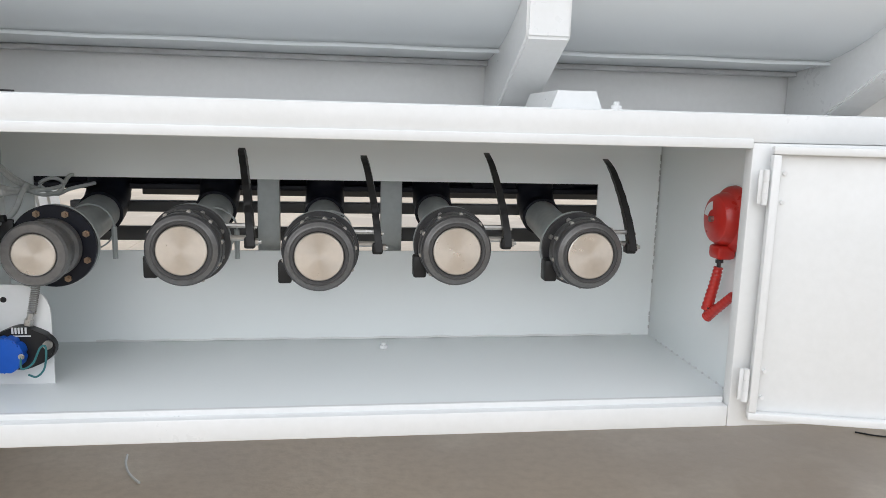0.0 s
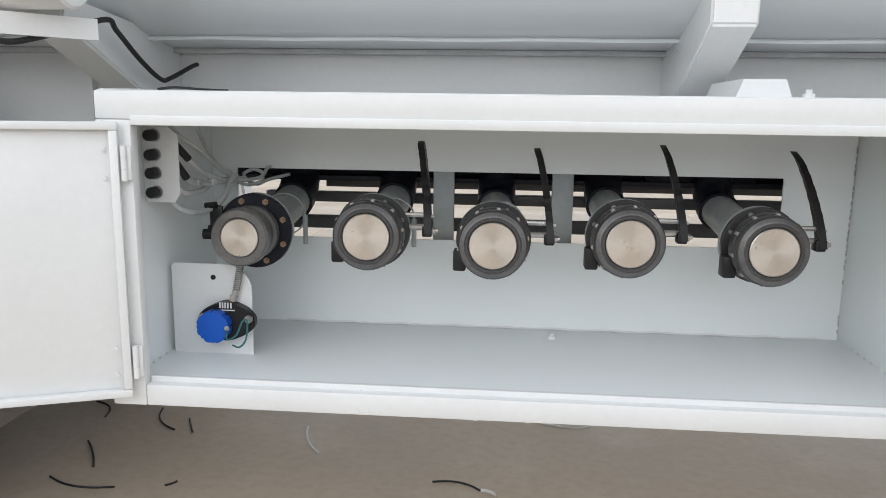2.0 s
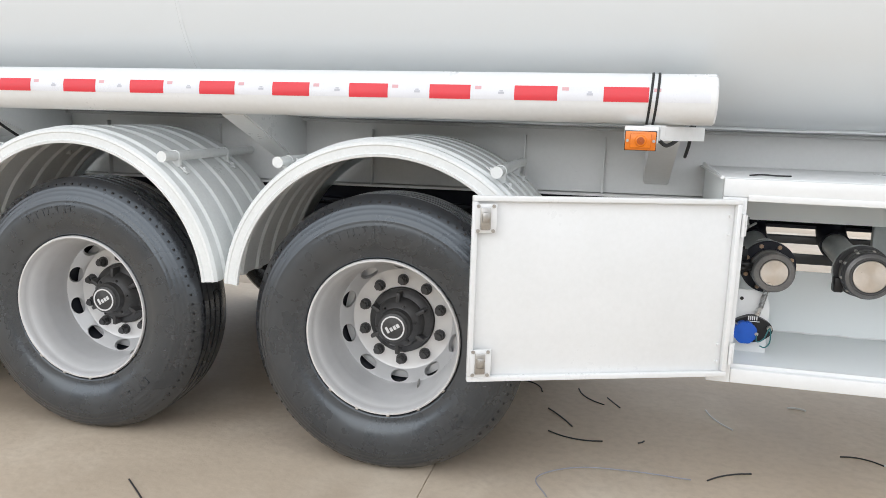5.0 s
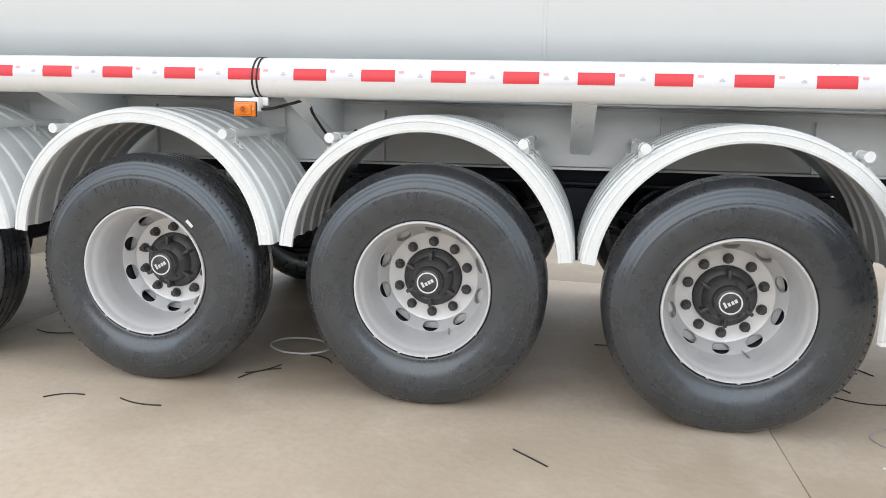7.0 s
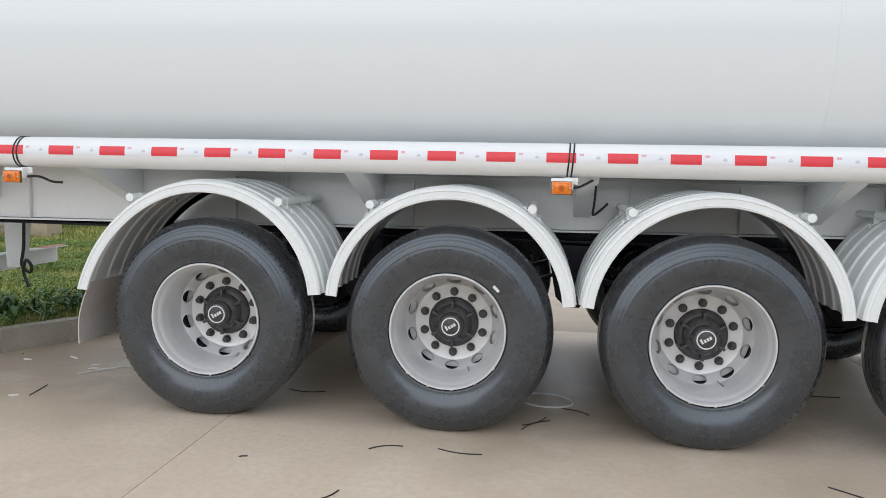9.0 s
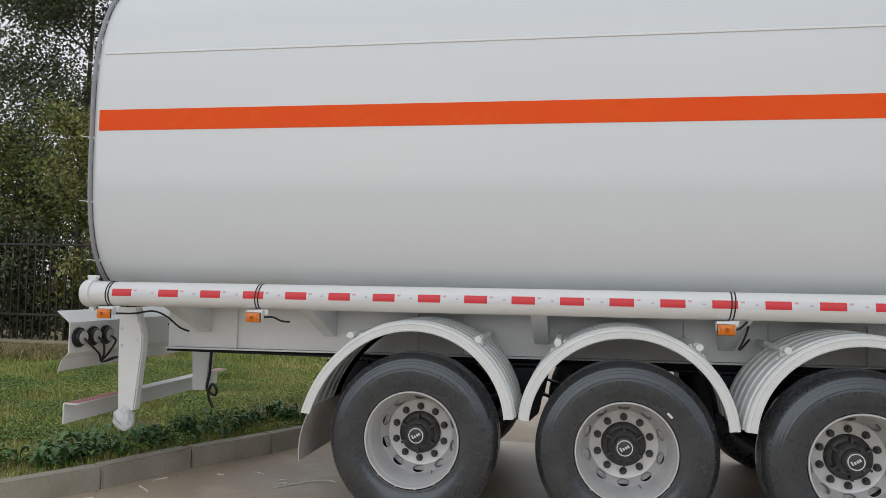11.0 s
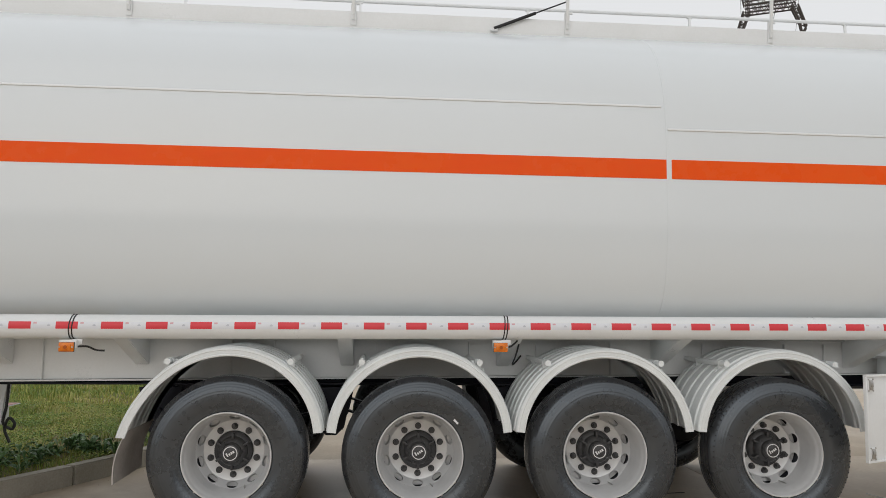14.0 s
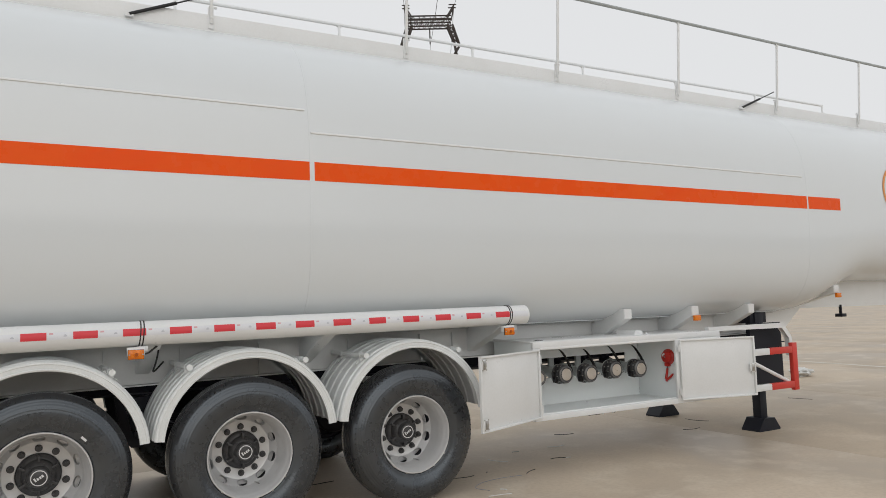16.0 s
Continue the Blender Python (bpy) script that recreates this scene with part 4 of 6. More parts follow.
    if big:
        # operating lever on the right-hand side
        bm = bmesh.new()
        cyl(bm, (x + 0.066, 0.105, z + 0.012), (x + 0.140, 0.105, z + 0.012), 0.007, n=10)
        cyl(bm, (x + 0.066, 0.108, z + 0.040), (x + 0.128, 0.108, z + 0.040), 0.0058, n=8)
        part("lever_shaft", bm, STEEL, v)
        bm = bmesh.new()
        path = curve_points([(x + 0.134, 0.098, z + 0.002), (x + 0.130, 0.106, z + 0.04), (x + 0.125, 0.128, z + 0.085), (x + 0.117, 0.158, z + 0.135), (x + 0.107, 0.196, z + 0.184), (x + 0.100, 0.222, z + 0.206)], 6)
        rings = []
        for i, p in enumerate(path):
            t = i / (len(path) - 1)
            w = 0.0085 - 0.001 * t
            d = 0.016 - 0.002 * t + (0.0026 * math.sin(i * 1.9) if 0.35 < t < 0.9 else 0)
            if t > 0.95:
                d *= 0.75
            rings.append([bm.verts.new(p + Vector(o)) for o in ((-w, -d, -0.3 * d), (w, -d, -0.3 * d), (w, d, 0.3 * d), (-w, d, 0.3 * d))])
        for a, b in zip(rings, rings[1:]):
            for k in range(4):
                bm.faces.new((a[k], a[(k + 1) % 4], b[(k + 1) % 4], b[k]))
        bm.faces.new(rings[0]), bm.faces.new(rings[-1])
        bmesh.ops.bevel(bm, geom=[e for e in bm.edges if len(e.link_faces) == 2 and abs(e.calc_face_angle(0)) > 0.9], offset=0.0025, segments=2, affect="EDGES")
        part("lever", bm, PLASTIC, v, "black curved operating lever", 50)
        part("lever_base", boxes((x + 0.118, x + 0.142, 0.086, 0.116, z - 0.010, z + 0.016), bevel=0.004), PLASTIC, v)
        part("valve_foot", boxes((x - 0.092, x - 0.062, 0.05, 0.09, z - 0.070, z - 0.02), bevel=0.005), PLASTIC, v)
        part("lever_bolt", hexbolt(bmesh.new(), (x + 0.142, 0.10, z + 0.004), (1, 0, 0), 0.0085, 0.007), STEEL, v)
        part("lever_pin", hexbolt(bmesh.new(), (x + 0.136, 0.107, z + 0.036), (1, 0, 0), 0.006, 0.005), STEEL, v)
    k = 1.05 if big else 1.10
    v.matrix_basis = Matrix.Translation((x, 0.088, z)) @ Matrix.Diagonal((k, 1, k, 1)) @ Matrix.Translation((-x, 0, -z))
    return v


VX = (1.402, 1.710, 2.011, 2.328, 2.650)
VZ = (0.841, 0.851, 0.838, 0.851, 0.841)
for i in range(5):
    valve(VX[i], VZ[i], i > 0)
# bleed fitting on the first valve
bm = bmesh.new()
box(bm, 1.298, 1.345, 0.15, 0.18, 0.83, 0.86, 0.004)
cyl(bm, (1.290, 0.148, 0.838), (1.312, 0.148, 0.838), 0.013, n=14)
cyl(bm, (1.283, 0.18, 0.905), (1.312, 0.18, 0.908), 0.008, n=12)
box(bm, 1.29, 1.325, 0.185, 0.195, 0.85, 0.905, 0.004)
part("bleed_fitting", bm, PLASTIC, cab, "small black air fitting")

# overfill socket on its upright plate
bm = bmesh.new()
pl = [(1.24, OB - 0.006)]
pl += [(1.24, 0.742), (1.246, 0.748), (1.365, 0.748)]
pl += [(1.365 + 0.06 * math.sin(radians(a)), 0.688 + 0.06 * math.cos(radians(a))) for a in range(10, 91, 10)] + [(1.425, OB - 0.006)]
prism(bm, pl, "y", 0.115, 0.119)
socket_plate = part("socket_plate", bm, WHITE, cab, "upright white plate with a rounded corner")
# black disc on the uncut plate, its colour standing in for a hole's dark
bm = bmesh.new()
cyl(bm, (1.303, 0.1155, 0.718), (1.303, 0.1140, 0.718), 0.006, n=14)
part("plate_hole", bm, PLASTIC, socket_plate)
bm = bmesh.new()
dia = []
for k in range(48):
    a = 2 * math.pi * k / 48
    r = 0.046 + 0.020 * abs(math.cos(a)) ** 5
    dia.append((1.338 + r * math.cos(a), 0.622 + r * 0.98 * math.sin(a)))
prism(bm, dia, "y", 0.088, 0.1145)
bmesh.ops.bevel(bm, geom=[e for e in bm.edges if abs(e.verts[0].co.y - e.verts[1].co.y) < 1e-6], offset=0.004, segments=2, affect="EDGES")
socket = part("socket_body", bm, PLASTIC, socket_plate, "black lozenge-shaped socket body")
bm = bmesh.new()
n = 96
prof = []
for k in range(n):
    a = 2 * math.pi * k / n
    r = 0.037 - 0.0035 * (0.5 + 0.5 * math.cos(8 * a)) ** 6
    prof.append((1.350 + r * math.cos(a), 0.613 + r * math.sin(a)))
prism(bm, prof, "y", 0.060, 0.0875)
bmesh.ops.bevel(bm, geom=[e for e in bm.edges if abs(e.verts[0].co.y - 0.060) < 1e-6 and abs(e.verts[1].co.y - 0.060) < 1e-6], offset=0.003, segments=2, affect="EDGES")
cap = part("blue_cap", bm, BLUE, socket_plate, "blue scalloped screw cap")
bm = bmesh.new()
cyl(bm, (1.350, 0.058, 0.613), (1.350, 0.0595, 0.613), 0.006, n=12)
cyl(bm, (1.350, 0.054, 0.613), (1.350, 0.058, 0.613), 0.004, n=10)
part("cap_stud", bm, STEEL, socket_plate)
for x, z in ((1.287, 0.632), (1.392, 0.630)):
    part("socket_screw", cyl(bmesh.new(), (x, 0.080, z), (x, 0.0875, z), 0.009, n=12), STEEL, socket_plate)
bm = bmesh.new()
for i, x in enumerate((1.326, 1.332, 1.338, 1.344, 1.351)):
    box(bm, x - 0.0018, x + 0.0018, 0.0868, 0.0885, 0.653, 0.666, 0)
box(bm, 1.322, 1.360, 0.0868, 0.0885, 0.647, 0.6495, 0)
part("socket_marks", bm, BADGE, socket_plate, "plain pale marks", 0)
bm = bmesh.new()
sweep(bm, curve_points([(1.350, 0.056, 0.613), (1.352, 0.052, 0.590), (1.372, 0.055, 0.600), (1.385, 0.062, 0.630), (1.393, 0.070, 0.628), (1.392, 0.060, 0.590), (1.378, 0.056, 0.572), (1.362, 0.056, 0.576)]), 0.0022, 6)
part("tether", bm, material("teal_tether", (0.03, 0.16, 0.17), 0.5), socket_plate, "thin teal tether")
bm = bmesh.new()
coil = [(1.360 + 0.013 * t + 0.0075 * math.cos(t * 90), 0.10 + 0.0075 * math.sin(t * 90), 0.692 + 0.065 * t) for t in [i / 180 for i in range(181)]]
sweep(bm, coil, 0.0016, 5)
part("coil_spring", bm, STEEL, socket_plate, "steel coil spring sleeve")
bm = bmesh.new()
cyl(bm, (1.352, 0.10, 0.668), (1.355, 0.10, 0.680), 0.009, n=6)
cyl(bm, (1.355, 0.10, 0.680), (1.359, 0.10, 0.694), 0.0065, n=10)
part("spring_gland", bm, STEEL, socket_plate)

socket_plate.matrix_basis = Matrix.Translation((1.205, 0.140, FZ)) @ Matrix.Diagonal((1.11, 1, 1.10, 1)) @ Matrix.Translation((-1.24, -0.117, 0.006 - OB))
for c in socket_plate.children[1:]:
    c.location = (0.034, 0, -0.001)

# control plate with four buttons and its air lines
bm = bmesh.new()
prism(bm, [(1.236, 0.955), (1.236, 1.100), (1.292, 1.100), (1.312, 1.085), (1.312, 0.965), (1.300, 0.948), (1.240, 0.948)], "y", -0.034, -0.030)
panel = part("control_plate", bm, WHITE, cab, "small white plate with four black buttons")
for z in (1.084, 1.045, 1.008, 0.969):
    bm = bmesh.new()
    cyl(bm, (1.272, -0.037, z), (1.272, -0.034, z), 0.0135, n=18)
    b1 = part("collar", bm, STEEL, panel)
    bm = bmesh.new()
    lathe(bm, [(0.0, -0.030), (0.009, -0.030), (0.0115, -0.026), (0.0115, -0.003)], 20, (1.270, -0.034, z))
    part("button", bm, PLASTIC, panel, "round black push button")
panel.matrix_basis = Matrix.Translation((1.277, 0.084, 1.102)) @ Matrix.Diagonal((1.118, 1, 1.15, 1)) @ Matrix.Translation((-1.312, 0, -1.1))
for c in panel.children:
    c.location.x = -0.010
air = [
    [(1.282, 0.09, 1.029), (1.289, 0.15, 0.994), (1.293, 0.24, 0.969), (1.301, 0.32, 0.958)],
    [(1.278, 0.085, 0.984), (1.276, 0.13, 0.967), (1.283, 0.2, 0.959), (1.302, 0.3, 0.96)],
    [(1.264, 0.06, 0.965), (1.274, 0.09, 0.946), (1.28, 0.16, 0.944), (1.281, 0.25, 0.957), (1.304, 0.33, 0.962)],
    [(1.25, 0.06, 0.936), (1.257, 0.08, 0.913), (1.275, 0.12, 0.896), (1.293, 0.18, 0.895), (1.306, 0.24, 0.916), (1.31, 0.28, 0.956), (1.309, 0.31, 0.971)],
    [(1.247, 0.08, 1.104), (1.269, 0.16, 1.05), (1.292, 0.25, 1.004), (1.3, 0.34, 0.961)],
    [(1.255, 0.2, 1.114), (1.262, 0.26, 1.039), (1.274, 0.32, 0.993), (1.298, 0.38, 0.958)],
    [(1.263, 0.08, 1.085), (1.285, 0.18, 1.036), (1.298, 0.28, 0.981), (1.31, 0.37, 0.959)],
    [(1.298, 0.32, 0.961), (1.324, 0.37, 0.942), (1.347, 0.41, 0.947), (1.354, 0.42, 0.97), (1.325, 0.42, 0.98), (1.305, 0.4, 0.964), (1.334, 0.42, 0.939), (1.36, 0.45, 0.95), (1.40, 0.52, 0.96)],
    [(1.302, 0.33, 0.955), (1.33, 0.38, 0.955), (1.352, 0.42, 0.962), (1.36, 0.46, 0.985), (1.39, 0.54, 0.99)],
]
for i, p in enumerate(air):
    bm = bmesh.new()
    sweep(bm, curve_points(p), 0.0068 if i < 4 else 0.005, 10)
    part("air_line", bm, CABLE, cab, "pale grey air line", 60)
for a, b in (((1.267, 0.06, 1.062), (1.283, 0.092, 1.027)), ((1.267, 0.06, 1.018), (1.279, 0.087, 0.982))):
    bm = bmesh.new()
    cyl(bm, a, b, 0.009, n=14)
    part("line_sleeve", bm, PLASTIC, cab)
for x, y, z in ((1.278, 0.15, 0.966), (1.288, 0.22, 0.962)):
    bm = bmesh.new()
    box(bm, x - 0.009, x + 0.009, y - 0.012, y + 0.012, z - 0.009, z + 0.009, 0.004, None)
    part("line_joint", bm, CABLE, cab)

# earthing reel on the cabinet's end wall
RX, RY, RZ = WX, 0.030, 0.940
bm = bmesh.new()
lathe(bm, [(0.0, -0.052), (0.043, -0.052), (0.054, -0.047), (0.060, -0.037), (0.063, -0.022), (0.072, -0.017), (0.077, -0.011), (0.079, 0.0), (0.0, 0.0)], 48)
bmesh.ops.rotate(bm, verts=bm.verts, cent=(0, 0, 0), matrix=Matrix.Rotation(radians(-90), 3, "Z"))
bmesh.ops.translate(bm, verts=bm.verts, vec=(RX - 0.004, RY, RZ))
box(bm, RX - 0.05, RX - 0.004, RY - 0.028, RY + 0.024, RZ - 0.094, RZ - 0.06, 0.010)
reel = part("earthing_reel", bm, RED, cab, "red earthing cable reel on the cabinet wall", 30)
bm = bmesh.new()
cyl(bm, (RX - 0.064, RY, RZ), (RX - 0.055, RY, RZ), 0.007, n=10)
part("reel_bolt", bm, STEEL, reel)
bm = bmesh.new()
for k in range(12):
    a0, a1 = [radians(95 + 75 * q / 12) for q in (k, k + 1)]
    bm.faces.new([bm.verts.new((RX - 0.0572, RY + r * math.cos(a) * -1, RZ + r * math.sin(a))) for a, r in ((a0, 0.022), (a1, 0.022), (a1, 0.041), (a0, 0.041))])
part("reel_label", bm, BADGE, reel, "pale round-edged label")
bm = bmesh.new()
sweep(bm, curve_points([(RX - 0.03, RY, RZ - 0.088), (RX - 0.032, RY - 0.002, RZ - 0.102), (RX - 0.032, RY - 0.002, RZ - 0.118)]), 0.005, 8)
cyl(bm, (RX - 0.031, RY - 0.001, RZ - 0.096), (RX - 0.031, RY - 0.002, RZ - 0.104), 0.009, n=12)
part("reel_cable", bm, BLACKC, reel)
bm = bmesh.new()
hp = [(RX - 0.032, RY - 0.002, RZ - 0.114), (RX - 0.036, RY, RZ - 0.145), (RX - 0.041, RY + 0.005, RZ - 0.182), (RX - 0.046, RY + 0.010, RZ - 0.220)]
pts = curve_points(hp, 10)
sweep(bm, pts, 0.013, 14, [0.0105 + 0.0012 * math.sin(i * 2.2) + 0.003 * (i / len(pts)) for i in range(len(pts))])
hp = [(RX - 0.026, RY - 0.066, RZ - 0.168), (RX - 0.033, RY - 0.042, RZ - 0.192), (RX - 0.042, RY - 0.010, RZ - 0.222), (RX - 0.047, RY + 0.006, RZ - 0.238)]
pts = curve_points(hp, 10)
sweep(bm, pts, 0.014, 14, [0.0095 + 0.0010 * math.sin(i * 2.2) + 0.003 * (i / len(pts)) for i in range(len(pts))])
part("earthing_clamp", bm, RED, reel, "red rubber-gripped earthing clamp", 60)
bm = bmesh.new()
box(bm, RX - 0.052, RX - 0.038, RY - 0.004, RY + 0.016, RZ - 0.244, RZ - 0.210, 0.004)
part("clamp_jaw", bm, PLASTIC, reel)

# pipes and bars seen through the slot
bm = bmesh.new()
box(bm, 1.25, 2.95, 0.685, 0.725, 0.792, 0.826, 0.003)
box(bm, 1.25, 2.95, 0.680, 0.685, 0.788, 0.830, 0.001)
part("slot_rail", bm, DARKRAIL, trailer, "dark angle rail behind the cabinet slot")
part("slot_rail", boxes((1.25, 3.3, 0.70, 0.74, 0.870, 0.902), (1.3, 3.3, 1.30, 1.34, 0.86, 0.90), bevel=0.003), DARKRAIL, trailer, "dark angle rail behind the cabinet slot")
for x in (1.84, 2.18):
    bm = bmesh.new()
    box(bm, x - 0.030, x + 0.030, 0.50, 0.53, 0.76, 1.12, 0.003)
    part("hanger_strap", bm, PIPE, trailer)
for x in VX:
    bm = bmesh.new()
    lathe(bm, [(0.056, -0.004), (0.060, -0.004), (0.060, 0.004), (0.056, 0.004)], 28, (x, 0.40, 0.872 - 0.0175 * (x - 1.2)), closed=True)
    cyl(bm, (x + 0.057, 0.40, 0.785), (x + 0.057, 0.40, 0.872 - 0.0175 * (x - 1.2)), 0.007, n=8)
    part("pipe_clip", bm, PIPE, trailer)
for x0, x1 in ((1.34, 1.60), (1.61, 1.78), (1.79, 1.98), (2.24, 2.33), (2.42, 2.74)):
    bm = bmesh.new()
    prism(bm, [(x0 + 0.02, 1.03 - 0.03 * x0), (x1 + 0.02, 1.03 - 0.03 * x1), (x1 + 0.02, 1.09), (x0, 1.09)], "y", 0.655, 0.675)
    part("sump_bracket", bm, BLACK, trailer, "black sump bracket under the tank")

# ---------------------------------------------------------------- side guard and landing legs
GX0, GX1, GY = 3.60, 4.78, -0.10
bm = bmesh.new()
for z in (0.545, 0.925):
    box(bm, GX0, 4.34, GY, GY + 0.045, z - 0.035, z + 0.035, 0.004)
g = part("side_guard", bm, WHITE, trailer, "white side guard with red ends")
bm = bmesh.new()
for z in (0.545, 0.925):
    box(bm, 4.3405, 4.72, GY - 0.001, GY + 0.046, z - 0.036, z + 0.036, 0.004)
box(bm, 4.7205, 4.80, GY - 0.002, GY + 0.048, 0.48, 1.0, 0.005)
part("guard_end", bm, material("red_guard_paint", (0.62, 0.05, 0.035), 0.35, tint=(0.5, 0.04, 0.03), big=6), g, "red painted guard end")
bm = bmesh.new()
sweep(bm, [(3.9, GY + 0.03, 0.90), (4.66, GY + 0.03, 0.58)], 0.02, 10)
part("guard_brace", bm, WHITE, g)
bm = bmesh.new()
prism(bm, [(3.62, 1.165), (3.62, 1.215), (4.84, 1.215), (4.865, 1.205), (4.985, 1.075), (4.995, 1.05), (4.995, 0.84), (4.945, 0.84), (4.945, 1.04), (4.83, 1.165)], "y", 0.09, 0.15)
bmesh.ops.bevel(bm, geom=list(bm.edges), offset=0.006, segments=2, affect="EDGES")
part("bent_channel", bm, WHITE, trailer, "white bent channel frame above the side guard")
for y in (0.34, 1.86):
    bm = bmesh.new()
    box(bm, 4.62, 4.76, y - 0.06, y + 0.08, 0.45, 1.34, 0.008)
    box(bm, 4.635, 4.745, y - 0.045, y + 0.065, 0.10, 0.46, 0.006)
    leg = part("landing_leg", bm, BLACK, trailer, "black landing leg standing on the concrete")
    bm = bmesh.new()
    prism(bm, [(4.51, 0.0), (4.87, 0.0), (4.87, 0.02), (4.78, 0.14), (4.60, 0.14), (4.51, 0.02)], "y", y - 0.11, y + 0.13)
    part("foot", bm, BLACK, leg, "black trapezoid foot plate", 0)
bm = bmesh.new()
prism(bm, [(4.44, 1.22), (4.98, 1.22), (4.98, 0.50), (4.44, 0.50)], "y", 0.22, 0.25)
box(bm, 4.56, 4.84, 0.30, 0.62, 1.22, 1.34, 0.004)
part("leg_bracket", bm, BLACK, trailer, "black landing leg mounting plate")
bm = bmesh.new()
cyl(bm, (4.63, 0.3, 0.95), (4.63, 1.95, 0.95), 0.03, n=12)
part("cross_shaft", bm, BLACK, trailer)
part("king_pin_plate", boxes((6.70, 6.80, 0.55, 0.65, 1.22, 1.262), (6.735, 6.765, 0.585, 0.615, 1.25, 1.38), bevel=0.004), BLACK, trailer)

# ---------------------------------------------------------------- rear end: lamp board, arms and bumper
bm = bmesh.new()
sec = [(-6.52, 1.24), (-6.47, 1.20), (-6.42, 1.16), (-6.42, 0.95), (-6.47, 0.90), (-6.50, 0.82), (-6.496, 0.82), (-6.464, 0.905), (-6.414, 0.948), (-6.414, 1.163), (-6.466, 1.205), (-6.516, 1.244)]
prism(bm, [(a, b) for a, b in sec], "y", -0.02, 2.22)
board = part("lamp_board", bm, WHITE, trailer, "white folded rear lamp board", 20)
for y in (0.07, 0.225, 0.375):
    bm = bmesh.new()
    lathe(bm, [(0.0, -0.045), (0.05, -0.045), (0.058, -0.03), (0.058, -0.02), (0.070, -0.018), (0.072, -0.004), (0.070, 0.0), (0.0, 0.0)], 32)
    bmesh.ops.rotate(bm, verts=bm.verts, cent=(0, 0, 0), matrix=Matrix.Rotation(radians(90), 3, "Z"))
    bmesh.ops.translate(bm, verts=bm.verts, vec=(-6.412, y, 1.055))
    lamp = part("tail_lamp", bm, PLASTIC, board, "round tail lamp seen from behind, black rim")
    bm = bmesh.new()
    cyl(bm, (-6.368, y, 1.055), (-6.364, y, 1.055), 0.046, n=28)
    part("lamp_back", bm, GLASSY, board)
    bm = bmesh.new()
    sweep(bm, curve_points([(-6.363, y, 1.05), (-6.34, y + 0.03, 1.01), (-6.35, 0.30 + (y - 0.26) * 0.4, 0.93), (-6.38, 0.31, 0.86), (-6.385, 0.42 + y * 0.3, 0.88)]), 0.008, 8)
    part("lamp_wire", bm, BLACKC, board, "black lamp cable")
board.location = (0.0, 0, 0.017)
for y in (0.20, 1.25):
    bm = bmesh.new()
    prism(bm, [(-6.125, 1.29), (-6.00, 1.29), (-5.945, 1.10), (-5.945, 1.0), (-5.985, 0.62), (-5.99, 0.555), (-6.105, 0.55), (-6.12, 0.9)], "y", y, y + 0.012)
    prism(bm, [(-6.00, 1.29), (-5.945, 1.10), (-5.945, 1.0), (-5.985, 0.62), (-5.99, 0.555), (-5.982, 0.555), (-5.977, 0.62), (-5.937, 1.0), (-5.937, 1.10), (-5.992, 1.29)], "y", y + 0.0125, y + 0.07)
    for x, z in ((-6.10, 1.14), (-6.10, 1.02), (-5.98, 1.2), (-5.98, 1.06)):
        hexbolt(bm, (x, y, z), (0, -1, 0), 0.011)
    part("bumper_arm", bm, WHITE, trailer, "white plate arm that carries the bumper").location.x = -0.055
bm = bmesh.new()
prism(bm, [(-6.47, 0.44), (-6.47, 0.585), (-6.36, 0.585), (-6.36, 0.577), (-6.462, 0.577), (-6.462, 0.44)], "y", -0.02, 2.22)
bump = part("rear_bumper", bm, WHITE, trailer, "white angle-section rear underrun bumper")
bump.location = (0.03, 0, 0.035)
for k in (0, 1, 6):
    y0 = 0.0 + k * 0.32
    part("bumper_tape", boxes((-6.455, -6.37, y0, y0 + 0.30, 0.5855, 0.588), bevel=0), FADED, bump, "faded red tape on the bumper", 0)
bm = bmesh.new()
sweep(bm, curve_points([(-5.97, 1.20, 0.95), (-5.98, 1.20, 0.72), (-6.0, 1.20, 0.58), (-5.92, 1.18, 0.53), (-5.89, 1.16, 0.58), (-5.94, 1.17, 0.62), (-5.98, 1.19, 0.53), (-5.93, 1.18, 0.42)]), 0.012, 8)
part("hanging_cable", bm, BLACKC, trailer, "black cable hanging in a loose loop")
bm = bmesh.new()
bmesh.ops.create_icosphere(bm, subdivisions=3, radius=1)
for v in bm.verts:
    k = 1 + 0.42 * noise.noise(v.co * 1.6)
    v.co = Vector((-6.11 + v.co.x * k * (0.085 - 0.03 * v.co.z), 0.21 + v.co.y * k * 0.05, 0.50 + v.co.z * k * 0.08))
part("film_scrap", bm, CURTAIN, trailer, "scrap of clear plastic film caught on the bumper arm", 0)

